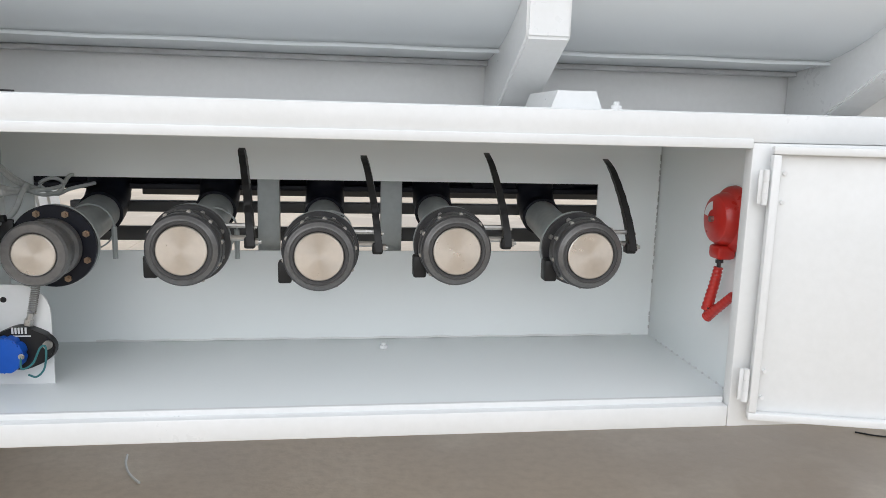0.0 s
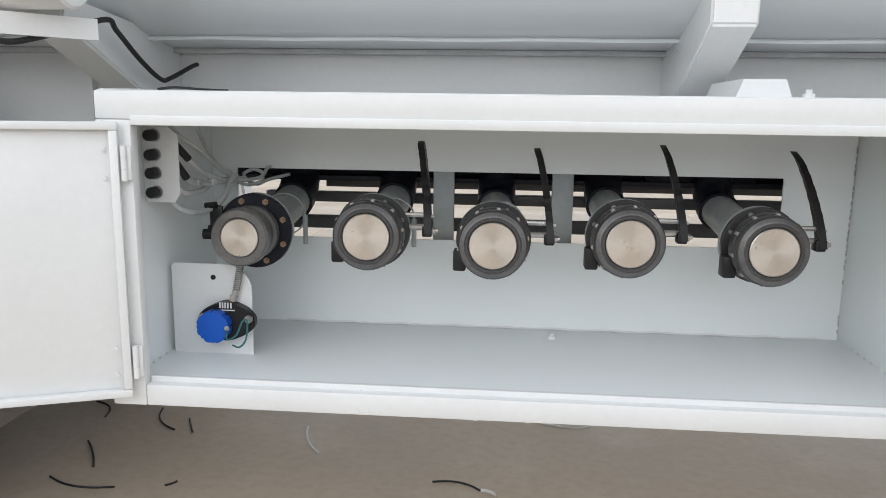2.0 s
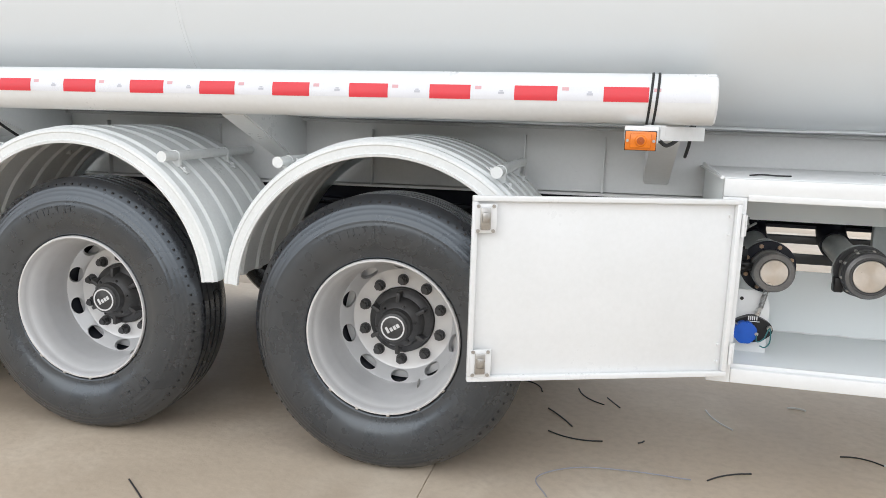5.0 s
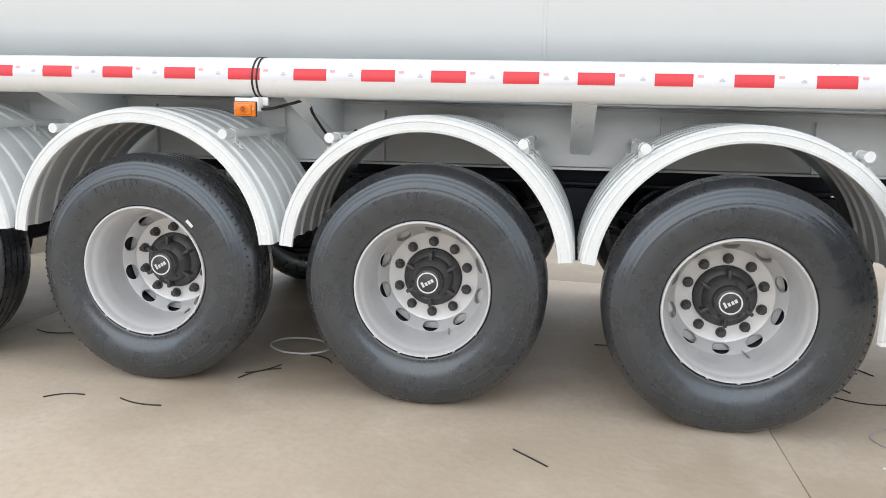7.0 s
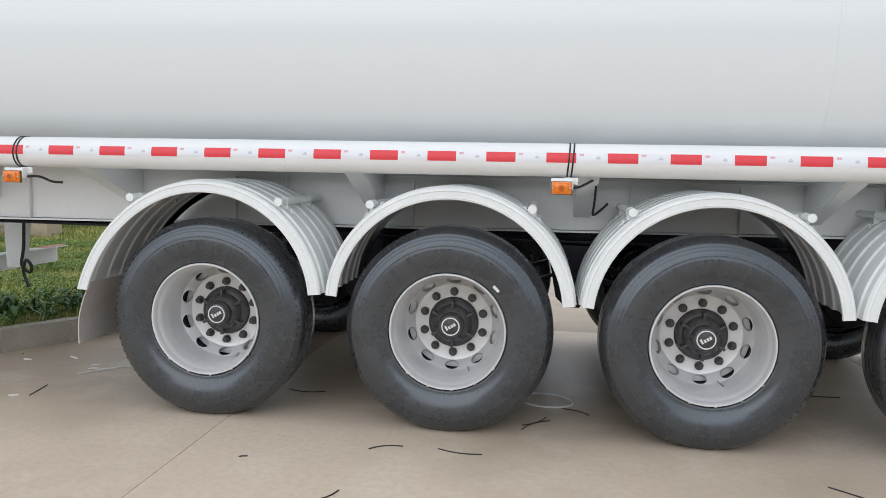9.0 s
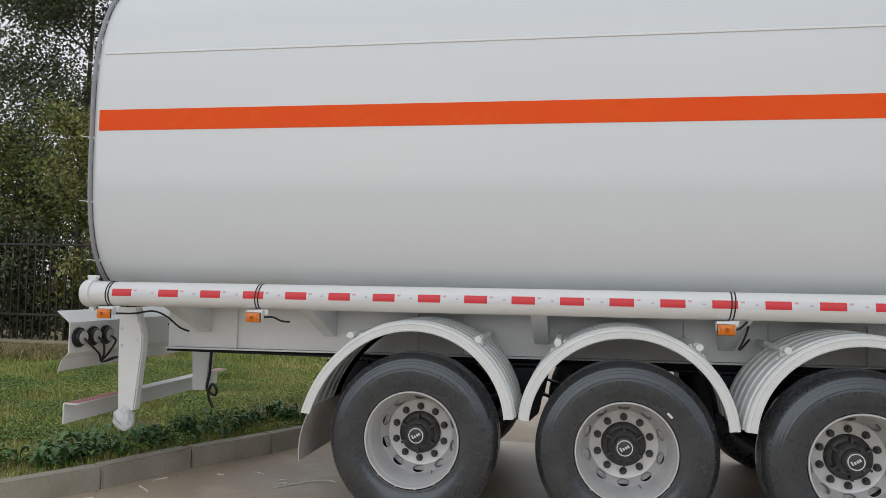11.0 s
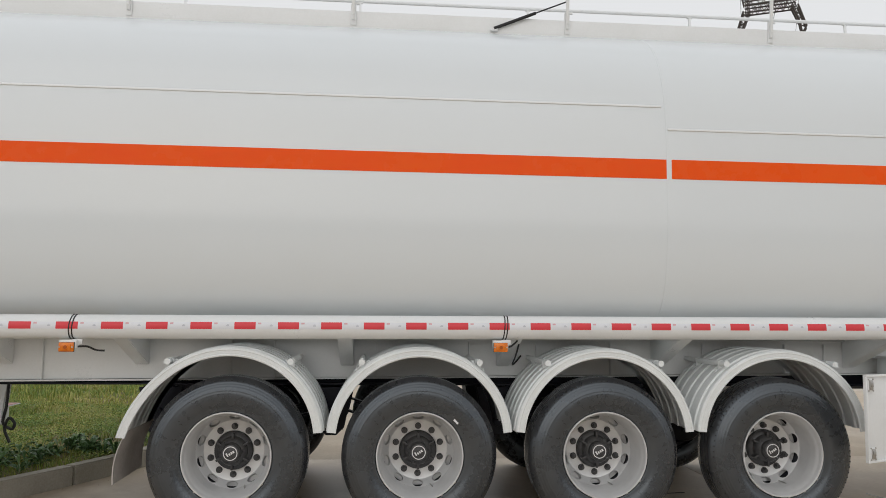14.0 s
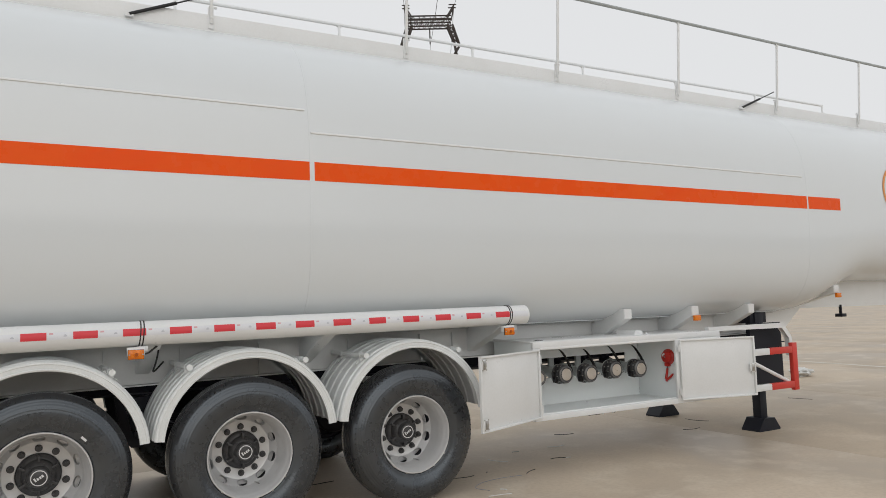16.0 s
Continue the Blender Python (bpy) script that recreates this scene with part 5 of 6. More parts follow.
# ================================================================ ground
def ground_material(name, base, dark, light):
    m = bpy.data.materials.new(name)
    m.use_nodes = True
    n, l = m.node_tree.nodes, m.node_tree.links
    p = n["Principled BSDF"]
    geo = n.new("ShaderNodeNewGeometry")
    def noise_at(scale, detail, rough=0.55, dist=0.0):
        t = n.new("ShaderNodeTexNoise")
        t.inputs["Scale"].default_value, t.inputs["Detail"].default_value, t.inputs["Roughness"].default_value, t.inputs["Distortion"].default_value = scale, detail, rough, dist
        l.new(geo.outputs["Position"], t.inputs["Vector"])
        return t
    def ramp(src, a, b, lo=0.0, hi=1.0):
        r = n.new("ShaderNodeMapRange")
        r.inputs[1].default_value, r.inputs[2].default_value, r.inputs[3].default_value, r.inputs[4].default_value = a, b, lo, hi
        l.new(src, r.inputs[0])
        return r.outputs[0]
    def mixc(f, a, b):
        x = n.new("ShaderNodeMix")
        x.data_type = "RGBA"
        l.new(f, x.inputs[0])
        for s, v in ((6, a), (7, b)):
            if isinstance(v, tuple):
                x.inputs[s].default_value = (*v, 1)
            else:
                l.new(v, x.inputs[s])
        return x.outputs[2]
    stains, patches, grain, fine = noise_at(0.45, 4, 0.5, 0.6), noise_at(1.7, 5, 0.6), noise_at(26, 4), noise_at(190, 2)
    c = mixc(ramp(stains.outputs[0], 0.40, 0.66), base, dark)
    c = mixc(ramp(patches.outputs[0], 0.50, 0.72, 0, 0.7), c, light)
    c = mixc(ramp(grain.outputs[0], 0.42, 0.75, 0, 0.35), c, dark)
    c = mixc(ramp(fine.outputs[0], 0.6, 0.8, 0, 0.35), c, light)
    l.new(c, p.inputs["Base Color"])
    l.new(ramp(stains.outputs[0], 0.40, 0.66, 0.72, 0.45), p.inputs["Roughness"])
    b = n.new("ShaderNodeBump")
    b.inputs["Strength"].default_value, b.inputs["Distance"].default_value = 0.5, 0.004
    l.new(grain.outputs[0], b.inputs["Height"])
    l.new(b.outputs[0], p.inputs["Normal"])
    return m


CONCRETE = ground_material("yard_concrete", (0.572, 0.478, 0.368), (0.385, 0.312, 0.23), (0.656, 0.576, 0.465))
KERBM = material("kerb_concrete", (0.40, 0.37, 0.31), 0.8, tint=(0.26, 0.24, 0.19), var=0.9, big=3, small=60, bump=0.003)
SOIL = material("verge_soil", (0.20, 0.155, 0.085), 0.9, tint=(0.24, 0.25, 0.085), var=1.0, big=1.1, small=20, bump=0.02)

bm = bmesh.new()
box(bm, -400, 400, -400, 400, -0.5, -0.006)
ground = tagged(part("ground", bm, CONCRETE, None, "brown-grey concrete yard with damp stains", 0), "brown-grey concrete yard with damp stains", "concrete ground", kind="structure")


KERB = [(-10.5, -2.6), (-8.3, -1.75), (-7.2, -1.12), (-6.62, -0.55), (-6.29, -0.03), (-6.07, 0.5), (-5.80, 1.05), (-5.50, 1.55), (-5.27, 2.0), (-5.0, 2.7), (-4.7, 3.8), (-4.45, 6.0), (-4.2, 9.0), (-4.0, 13.0)]
kpts = [Vector((x, y, 0)) for x, y in KERB]
kline = curve_points(kpts, 10)
# verge: soil behind the kerb
bm = bmesh.new()
loop = [(p.x - 0.05, p.y + 0.04) for p in kline] + [(-4.0, 60), (-90, 60), (-90, -2.3)]
prism(bm, loop, "z", -0.2, 0.14)
bmesh.ops.triangulate(bm, faces=[f for f in bm.faces if len(f.verts) > 4])
verge = tagged(part("verge", bm, SOIL, None, "", 0), "grassy earth verge behind a concrete kerb", "verge", kind="structure")
kerb = thing("kerb", "weathered grey concrete kerb along the verge", "kerb", kind="structure")
acc, start = 0.0, 0
for i in range(1, len(kline)):
    acc += (kline[i] - kline[i - 1]).length
    if acc > 0.75 or i == len(kline) - 1:
        a, b = kline[start], kline[i]
        d = (b - a).normalized()
        nrm = Vector((-d.y, d.x, 0))
        a, b = a + d * 0.004, b - d * 0.004
        bm = bmesh.new()
        v = [a, b, b + nrm * 0.13, a + nrm * 0.13]
        prism(bm, [(p.x, p.y) for p in v], "z", -0.1, 0.165 + random.uniform(-0.004, 0.004))
        bmesh.ops.bevel(bm, geom=list(bm.edges), offset=0.012, segments=2, affect="EDGES")
        part("kerb_stone", bm, KERBM, kerb)
        acc, start = 0.0, i


# ================================================================ verge plants, fence and trees
def leaf_material(name, stops, rough=0.55):
    m = bpy.data.materials.new(name)
    m.use_nodes = True
    n, l = m.node_tree.nodes, m.node_tree.links
    p = n["Principled BSDF"]
    geo = n.new("ShaderNodeNewGeometry")
    ramp = n.new("ShaderNodeValToRGB")
    els = ramp.color_ramp.elements
    while len(els) < len(stops):
        els.new(0.5)
    for e, (pos, c) in zip(els, stops):
        e.position, e.color = pos, (*c, 1)
    big = n.new("ShaderNodeTexNoise")
    big.inputs["Scale"].default_value = 1.3
    l.new(geo.outputs["Position"], big.inputs["Vector"])
    mx = n.new("ShaderNodeMath")
    mx.operation = "MULTIPLY_ADD"
    mx.inputs[1].default_value = 0.6
    l.new(geo.outputs["Random Per Island"], mx.inputs[0])
    sc = n.new("ShaderNodeMapRange")
    sc.inputs[1].default_value, sc.inputs[2].default_value, sc.inputs[4].default_value = 0.35, 0.65, 0.42
    l.new(big.outputs[0], sc.inputs[0])
    l.new(sc.outputs[0], mx.inputs[2])
    l.new(mx.outputs[0], ramp.inputs[0])
    l.new(ramp.outputs[0], p.inputs["Base Color"])
    p.inputs["Roughness"].default_value = rough
    p.inputs["Subsurface Weight"].default_value = 0.0
    return m


GRASS = leaf_material("verge_grass", [(0.0, (0.11, 0.19, 0.035)), (0.35, (0.22, 0.30, 0.06)), (0.65, (0.38, 0.38, 0.09)), (1.0, (0.50, 0.43, 0.18))])
WEED = leaf_material("broad_weed", [(0.0, (0.045, 0.105, 0.03)), (0.6, (0.09, 0.175, 0.05)), (1.0, (0.17, 0.25, 0.08))], 0.45)
STRAW = leaf_material("dry_straw", [(0.0, (0.20, 0.15, 0.08)), (1.0, (0.42, 0.35, 0.22))], 0.7)
DARKLEAF = leaf_material("dark_tree_leaf", [(0.0, (0.04, 0.062, 0.028)), (0.6, (0.08, 0.105, 0.045)), (1.0, (0.15, 0.155, 0.07))], 0.5)
YELLOWLEAF = leaf_material("yellowing_leaf", [(0.0, (0.08, 0.125, 0.03)), (0.6, (0.18, 0.20, 0.055)), (1.0, (0.32, 0.27, 0.08))], 0.55)
BARK = material("tree_bark", (0.12, 0.095, 0.07), 0.85, tint=(0.06, 0.05, 0.04), var=0.9, big=5, small=40, bump=0.01)
IRON = material("black_fence_iron", (0.022, 0.018, 0.016), 0.6, tint=(0.06, 0.04, 0.03), var=0.8, big=6, small=60)
WALLM = material("ochre_plinth_wall", (0.42, 0.35, 0.24), 0.85, tint=(0.28, 0.24, 0.17), var=0.9, big=1.6, small=30, bump=0.004)


def mesh_from(name, verts, faces, mat, label="", category="", kind=""):
    me = bpy.data.meshes.new(name)
    me.from_pydata(verts, [], faces)
    me.materials.append(mat)
    ob = new(name, me)
    return tagged(ob, label, category, "", kind) if label else ob


def kerb_side(x, y):
    """Signed distance of a place from the kerb's back, positive on the verge."""
    best, sgn = 1e9, 0
    for a, b in zip(kpts, kpts[1:]):
        d = b - a
        t = max(0, min(1, ((x - a.x) * d.x + (y - a.y) * d.y) / d.length_squared))
        q = a + d * t
        r = math.hypot(x - q.x, y - q.y)
        if r < best:
            best, sgn = r, d.x * (y - a.y) - d.y * (x - a.x)
    return best if sgn > 0 else -best


def rise(d):
    """Height of the grassy bank over the kerb's back, d metres in from it."""
    t = max(0.0, min(1.0, (d - 0.5) / 4.5))
    return 0.14 * t * t * (3 - 2 * t)


verts, quads, nx, ny = [], [], 84, 36
for j in range(ny + 1):
    for i in range(nx + 1):
        x, y = -25.0 + 21.0 * i / nx, -3.1 + 8.8 * j / ny
        d = kerb_side(x, y)
        verts.append((x, y, 0.128 + rise(d) + (0.025 * noise.noise((x * 1.3, y * 1.3, 5.0)) if d > 0.6 else 0)) if d > 0.3 else (x, y, -0.2))
for j in range(ny):
    for i in range(nx):
        k = j * (nx + 1) + i
        quads.append((k, k + 1, k + nx + 2, k + nx + 1))
bank = mesh_from("bank", verts, quads, SOIL)
bank.parent = verge
for f in bank.data.polygons:
    f.use_smooth = True


def blades(count, x0, x1, y0, y1, h0, h1, w, seed, near=0.16, keep=lambda x, y, d: True, flop=0.6):
    rnd = random.Random(seed)
    vs, fs = [], []
    while len(fs) < count * 2:
        x, y = rnd.uniform(x0, x1), rnd.uniform(y0, y1)
        d = kerb_side(x, y)
        if d < near or not keep(x, y, d):
            continue
        h = rnd.uniform(h0, h1) * (0.55 + 0.9 * max(0, noise.noise((x * 1.1, y * 1.1, 3.0)) + 0.35))
        a, lean = rnd.uniform(0, 6.283), rnd.uniform(0.1, flop) * h * 1.3
        dx, dy = math.cos(a), math.sin(a)
        i, b = len(vs), 0.132 + rise(d)
        vs += [(x - dy * w, y + dx * w, b), (x + dy * w, y - dx * w, b), (x + dx * lean * 0.35 - dy * w * 0.8, y + dy * lean * 0.35 + dx * w * 0.8, b + h * 0.6), (x + dx * lean * 0.35 + dy * w * 0.8, y + dy * lean * 0.35 - dx * w * 0.8, b + h * 0.6), (x + dx * lean, y + dy * lean, b + h)]
        fs += [(i, i + 1, i + 3, i + 2), (i + 2, i + 3, i + 4)]
    return vs, fs


vs, fs = blades(80000, -11.5, -4.1, -2.4, 5.7, 0.02, 0.085, 0.0045, 3, keep=lambda x, y, d: noise.noise((x * 0.9, y * 0.9, 8.0)) > -0.28 - 0.2 * d)
far = blades(24000, -10.5, -4.1, 5.7, 11.5, 0.03, 0.13, 0.008, 17)
fs += [tuple(k + len(vs) for k in f) for f in far[1]]
vs += far[0]
mesh_from("grass", vs, fs, GRASS, "uneven green and yellowing grass on the verge", "grass", "stuff")
vs, fs = blades(5000, -9.5, -4.3, -1.6, 5.0, 0.02, 0.10, 0.003, 5, near=0.10, flop=2.2)
mesh_from("straw", vs, fs, STRAW, "dry straw and dead stems on the verge", "straw", "stuff")


def weeds(count, seed, spots):
    rnd = random.Random(seed)
    vs, fs = [], []
    for n in range(count):
        cx, cy, r = rnd.choice(spots)
        px, py = rnd.gauss(cx, r), rnd.gauss(cy, r)
        d = kerb_side(px, py)
        if d < 0.18:
            continue
        b = rise(d)
        for k in range(rnd.randint(5, 9)):
            a, L, w, h = rnd.uniform(0, 6.283), rnd.uniform(0.07, 0.16), rnd.uniform(0.018, 0.034), rnd.uniform(0.03, 0.15)
            dx, dy = math.cos(a), math.sin(a)
            i = len(vs)
            for t, ww, up in ((0.15, 0.25, 0.55), (0.45, 1.0, 0.95), (0.75, 0.8, 1.0)):
                vs += [(px + dx * L * t - dy * w * ww, py + dy * L * t + dx * w * ww, b + 0.145 + h * up + 0.01), (px + dx * L * t, py + dy * L * t, b + 0.145 + h * up), (px + dx * L * t + dy * w * ww, py + dy * L * t - dx * w * ww, b + 0.145 + h * up + 0.01)]
            vs += [(px, py, b + 0.135), (px + dx * L, py + dy * L, b + 0.145 + h * 0.75)]
            for q in (0, 3):
                fs += [(i + q, i + q + 1, i + q + 4, i + q + 3), (i + q + 1, i + q + 2, i + q + 5, i + q + 4)]
            fs += [(i + 9, i + 1, i), (i + 9, i + 2, i + 1), (i + 6, i + 7, i + 10), (i + 7, i + 8, i + 10)]
    return vs, fs


vs, fs = weeds(95, 11, [(-6.62, 0.15, 0.14), (-6.5, 0.5, 0.15), (-6.35, 0.85, 0.15), (-6.95, -0.2, 0.18), (-6.2, 1.3, 0.16), (-6.0, 1.75, 0.13), (-5.75, 2.2, 0.12), (-7.5, -0.7, 0.25), (-8.4, -1.2, 0.3)])
mesh_from("weeds", vs, fs, WEED, "dark broad-leaved weeds along the kerb", "weeds", "stuff")
# taller dry grass along the foot of the plinth wall
vs, fs = blades(4500, -14.0, -9.2, 4.6, 5.72, 0.06, 0.26, 0.005, 9, flop=1.8)
mesh_from("tall_grass", vs, fs, leaf_material("tall_dry_grass", [(0.0, (0.15, 0.18, 0.05)), (0.5, (0.30, 0.26, 0.11)), (1.0, (0.46, 0.36, 0.22))], 0.7), "tall pale dry grass along the plinth wall", "grass", "stuff")
# low ground cover in patches over the whole verge, and litter on bare soil
COVER = leaf_material("low_ground_cover", [(0.0, (0.08, 0.16, 0.03)), (0.45, (0.17, 0.27, 0.05)), (0.75, (0.32, 0.36, 0.07)), (1.0, (0.44, 0.40, 0.12))], 0.5)
LITTER = leaf_material("leaf_litter", [(0.0, (0.10, 0.065, 0.035)), (0.6, (0.22, 0.15, 0.08)), (1.0, (0.42, 0.36, 0.27))], 0.8)
rnd = random.Random(31)
vs, fs = [], []
while len(fs) < 60000:
    x, y = rnd.uniform(-10.0, -4.3), rnd.uniform(-2.2, 5.4)
    d = kerb_side(x, y)
    if d < 0.17 or noise.noise((x * 1.6, y * 1.6, 4.0)) < 0.02 - 0.12 * min(d, 1.5):
        continue
    for k in range(rnd.randint(3, 6)):
        a, L, h = rnd.uniform(0, 6.283), rnd.uniform(0.014, 0.040), rnd.uniform(0.01, 0.055)
        dx, dy, w = math.cos(a), math.sin(a), L * rnd.uniform(0.28, 0.42)
        px, py = x + rnd.gauss(0, 0.035), y + rnd.gauss(0, 0.035)
        i = len(vs)
        z = 0.14 + h + rise(d)
        vs += [(px, py, z - 0.006), (px + dx * L * 0.5 - dy * w, py + dy * L * 0.5 + dx * w, z + 0.008), (px + dx * L, py + dy * L, z), (px + dx * L * 0.5 + dy * w, py + dy * L * 0.5 - dx * w, z + 0.008)]
        fs.append((i, i + 1, i + 2, i + 3))
mesh_from("ground_cover", vs, fs, COVER, "low leafy ground cover in patches on the verge", "ground cover", "stuff")
vs, fs = [], []
for n in range(1700):
    x, y = rnd.uniform(-9.5, -4.3), rnd.uniform(-2.2, 5.0)
    d = kerb_side(x, y)
    foot = -0.30 < d < -0.02 and rnd.random() < 0.55
    if not (0.16 < d < 2.2 or foot):
        continue
    a, L = rnd.uniform(0, 6.283), rnd.uniform(0.012, 0.05) * (0.5 if foot else 1.0)
    dx, dy, w = math.cos(a), math.sin(a), L * rnd.uniform(0.15, 0.4)
    z = 0.004 if foot else 0.145 + rise(d)
    i = len(vs)
    vs += [(x, y, z), (x + dx * L * 0.5 - dy * w, y + dy * L * 0.5 + dx * w, z + 0.006), (x + dx * L, y + dy * L, z + 0.002), (x + dx * L * 0.5 + dy * w, y + dy * L * 0.5 - dx * w, z + 0.004)]
    fs.append((i, i + 1, i + 2, i + 3))
mesh_from("leaf_litter", vs, fs, LITTER, "dry leaf litter on the soil and along the kerb foot", "leaf litter", "stuff")


def tree(name, at, height, spread, leaves, leafmat, label, seed, leaf=(0.09, 0.034), first=0.3, trunk_r=0.14, limbs=9, lean=(0, 0), shape=1.0):
    rnd = random.Random(seed)
    root = thing(name, label, "tree" if height > 3 else "shrub", at=at)
    bm = bmesh.new()
    twigs = []
    top = Vector((lean[0], lean[1], height * 0.86))
    tr = curve_points([(0, 0, -0.1), (rnd.uniform(-0.1, 0.1) + lean[0] * 0.2, rnd.uniform(-0.1, 0.1) + lean[1] * 0.2, height * 0.3), (lean[0] * 0.6 + rnd.uniform(-0.2, 0.2), lean[1] * 0.6, height * 0.6), top], 5)
    sweep(bm, tr, trunk_r, 10, [trunk_r * (1 - 0.8 * i / len(tr)) for i in range(len(tr))])
    for i in range(limbs):
        t = first + (0.97 - first) * (i + rnd.random() * 0.6) / limbs
        o = tr[min(len(tr) - 1, int(t * (len(tr) - 1)))]
        a = i * 2.4 + rnd.uniform(-0.4, 0.4)
        reach = spread * (1.0 - 0.55 * ((t - first) / (1 - first)) ** 1.4) * rnd.uniform(0.75, 1.15) * shape
        end = o + Vector((math.cos(a) * reach, math.sin(a) * reach, reach * rnd.uniform(0.25, 0.75)))
        mid = o.lerp(end, 0.5) + Vector((rnd.uniform(-0.2, 0.2), rnd.uniform(-0.2, 0.2), rnd.uniform(0.0, 0.3))) * reach * 0.3
        c = curve_points([o, mid, end], 5)
        r0 = trunk_r * (0.5 - 0.3 * t)
        sweep(bm, c, r0, 6, [r0 * (1 - 0.85 * k / len(c)) for k in range(len(c))])
        for k in range(11):
            u = rnd.uniform(0.25, 1.0)
            p = c[int(u * (len(c) - 1))]
            e = p + Vector((rnd.gauss(0, 1), rnd.gauss(0, 1), rnd.gauss(0.25, 0.8))).normalized() * reach * rnd.uniform(0.22, 0.5)
            sweep(bm, [p, p.lerp(e, 0.5) + Vector((0, 0, rnd.uniform(-0.05, 0.08))), e], 0.01, 4, [r0 * 0.3, r0 * 0.2, 0.004])
            twigs.append((p, e))
    part("trunk", bm, BARK, root, "rough brown trunk and limbs", 60)
    vs, fs = [], []
    per = max(1, leaves // len(twigs))
    for p, e in twigs:
        for k in range(per):
            q = p.lerp(e, rnd.uniform(0.2, 1.12)) + Vector((rnd.gauss(0, 1), rnd.gauss(0, 1), rnd.gauss(0, 1))) * 0.16 * min(1.6, 0.5 + spread / 3)
            d = Vector((rnd.gauss(0, 1), rnd.gauss(0, 1), rnd.gauss(-0.5, 0.7))).normalized()
            s = d.cross(Vector((rnd.gauss(0, 1), rnd.gauss(0, 1), rnd.gauss(0, 1)))).normalized()
            L, w = leaf[0] * rnd.uniform(0.6, 1.3), leaf[1] * rnd.uniform(0.7, 1.3)
            i = len(vs)
            nrm = d.cross(s) * L * 0.12
            vs += [tuple(q), tuple(q + d * L * 0.5 + s * w + nrm), tuple(q + d * L), tuple(q + d * L * 0.5 - s * w + nrm)]
            fs += [(i, i + 1, i + 2, i + 3)]
    crown = mesh_from("crown", vs, fs, leafmat)
    crown.parent = root
    tagged(crown, "loose leafy crown with gaps of sky")
    return root


tree("tree", (-13.3, 9.4, 0.0), 11.5, 3.5, 70000, DARKLEAF, "tall dark-leaved tree behind the iron fence", 21, (0.076, 0.027), 0.22, 0.08, 18)
tree("tree", (-17.0, 10.5, 0.0), 12.0, 4.2, 26000, DARKLEAF, "tall dark-leaved tree behind the iron fence", 22, (0.085, 0.028), 0.2, 0.12, 14)
tree("tree", (-21.0, 9.0, 0.0), 10.0, 4.0, 14000, DARKLEAF, "tall dark-leaved tree behind the iron fence", 29, (0.12, 0.04), 0.2, 0.2, 12)
tree("tree", (-11.7, 6.9, 0.0), 5.2, 1.25, 8000, YELLOWLEAF, "slim yellowing tree with bare pale stems behind the fence", 23, (0.07, 0.026), 0.45, 0.06, 9)
tree("tree", (-13.6, 6.6, 0.0), 5.0, 1.4, 7000, YELLOWLEAF, "slim yellowing tree with bare pale stems behind the fence", 27, (0.07, 0.026), 0.4, 0.06, 9)
for i, (x, y, h, s) in enumerate(((-10.4, 6.6, 2.5, 1.0), (-12.3, 6.5, 2.7, 1.1), (-14.2, 6.8, 2.6, 1.2), (-16.5, 6.5, 2.8, 1.3), (-11.3, 7.6, 3.4, 1.3), (-13.2, 7.8, 3.6, 1.4))):
    tree("shrub", (x, y, 0.0), h, s, 7000, DARKLEAF if i % 2 else YELLOWLEAF, "dense green and yellowing shrub behind the iron fence", 40 + i, (0.075, 0.03), 0.12, 0.05, 10)

# unseen wall added far behind the camera to darken low sky light and reflections
BLOCKM = material("grey_yard_wall", (0.20, 0.20, 0.19), 0.85, tint=(0.13, 0.135, 0.12), var=0.9, big=0.5, small=6, bump=0.01)
tagged(part("wall_yard", boxes((-60, 70, -37.4, -37.0, -0.01, 4.0), bevel=0.01), BLOCKM, None, "", 0), "plain grey wall, unseen, added to cut low sky light", "wall", kind="structure")

# iron fence on its low wall
fence = thing("fence", "black iron bar fence on a low ochre wall behind the verge", "fence")
FY = 5.75
part("plinth_wall", boxes((-24, -9.35, FY, FY + 0.22, 0.0, 0.42), (-24, -9.35, FY - 0.03, FY + 0.25, 0.42, 0.47), bevel=0.008), WALLM, fence, "low ochre plastered wall")
for z in (0.85, 1.97):
    part("fence_rail", boxes((-24, -9.35, FY + 0.09, FY + 0.13, z, z + 0.04), bevel=0.004), IRON, fence)
part("fence_pier", boxes((-9.345, -9.05, FY - 0.06, FY + 0.28, 0.0, 0.60), (-9.37, -9.025, FY - 0.085, FY + 0.305, 0.60, 0.66), bevel=0.01), WALLM, fence, "square concrete pier at the end of the low wall")
bm = bmesh.new()
box(bm, -0.011, 0.011, -0.011, 0.011, 0.47, 2.09, 0.002)
cyl(bm, (0, 0, 2.09), (0, 0, 2.17), 0.013, 0.002, 6)
bar = part("fence_bar", bm, IRON, fence)
bar.location = (-23.9, FY + 0.11, 0)
for i in range(1, 106):
    share(bar, Matrix.Translation((-23.9 + 0.138 * i, FY + 0.11, 0)))

# far lattice pylon with its wires
pylon = thing("pylon", "far black lattice power pylon above the tanker's roof line", "pylon", at=(51.6, 92.35, -0.4))
bm = bmesh.new()
U, V = Vector((0.888, -0.46, 0)), Vector((0.46, 0.888, 0))


def strut(a, b, r=0.10):
    pa, pb = [U * (p[0] * 0.84 + 0.15) + V * p[1] + Vector((0, 0, 45.4 + (p[2] - 45.4) * 0.86 if p[2] > 33 else p[2])) for p in (a, b)]
    cyl(bm, pa, pb, r, n=5)


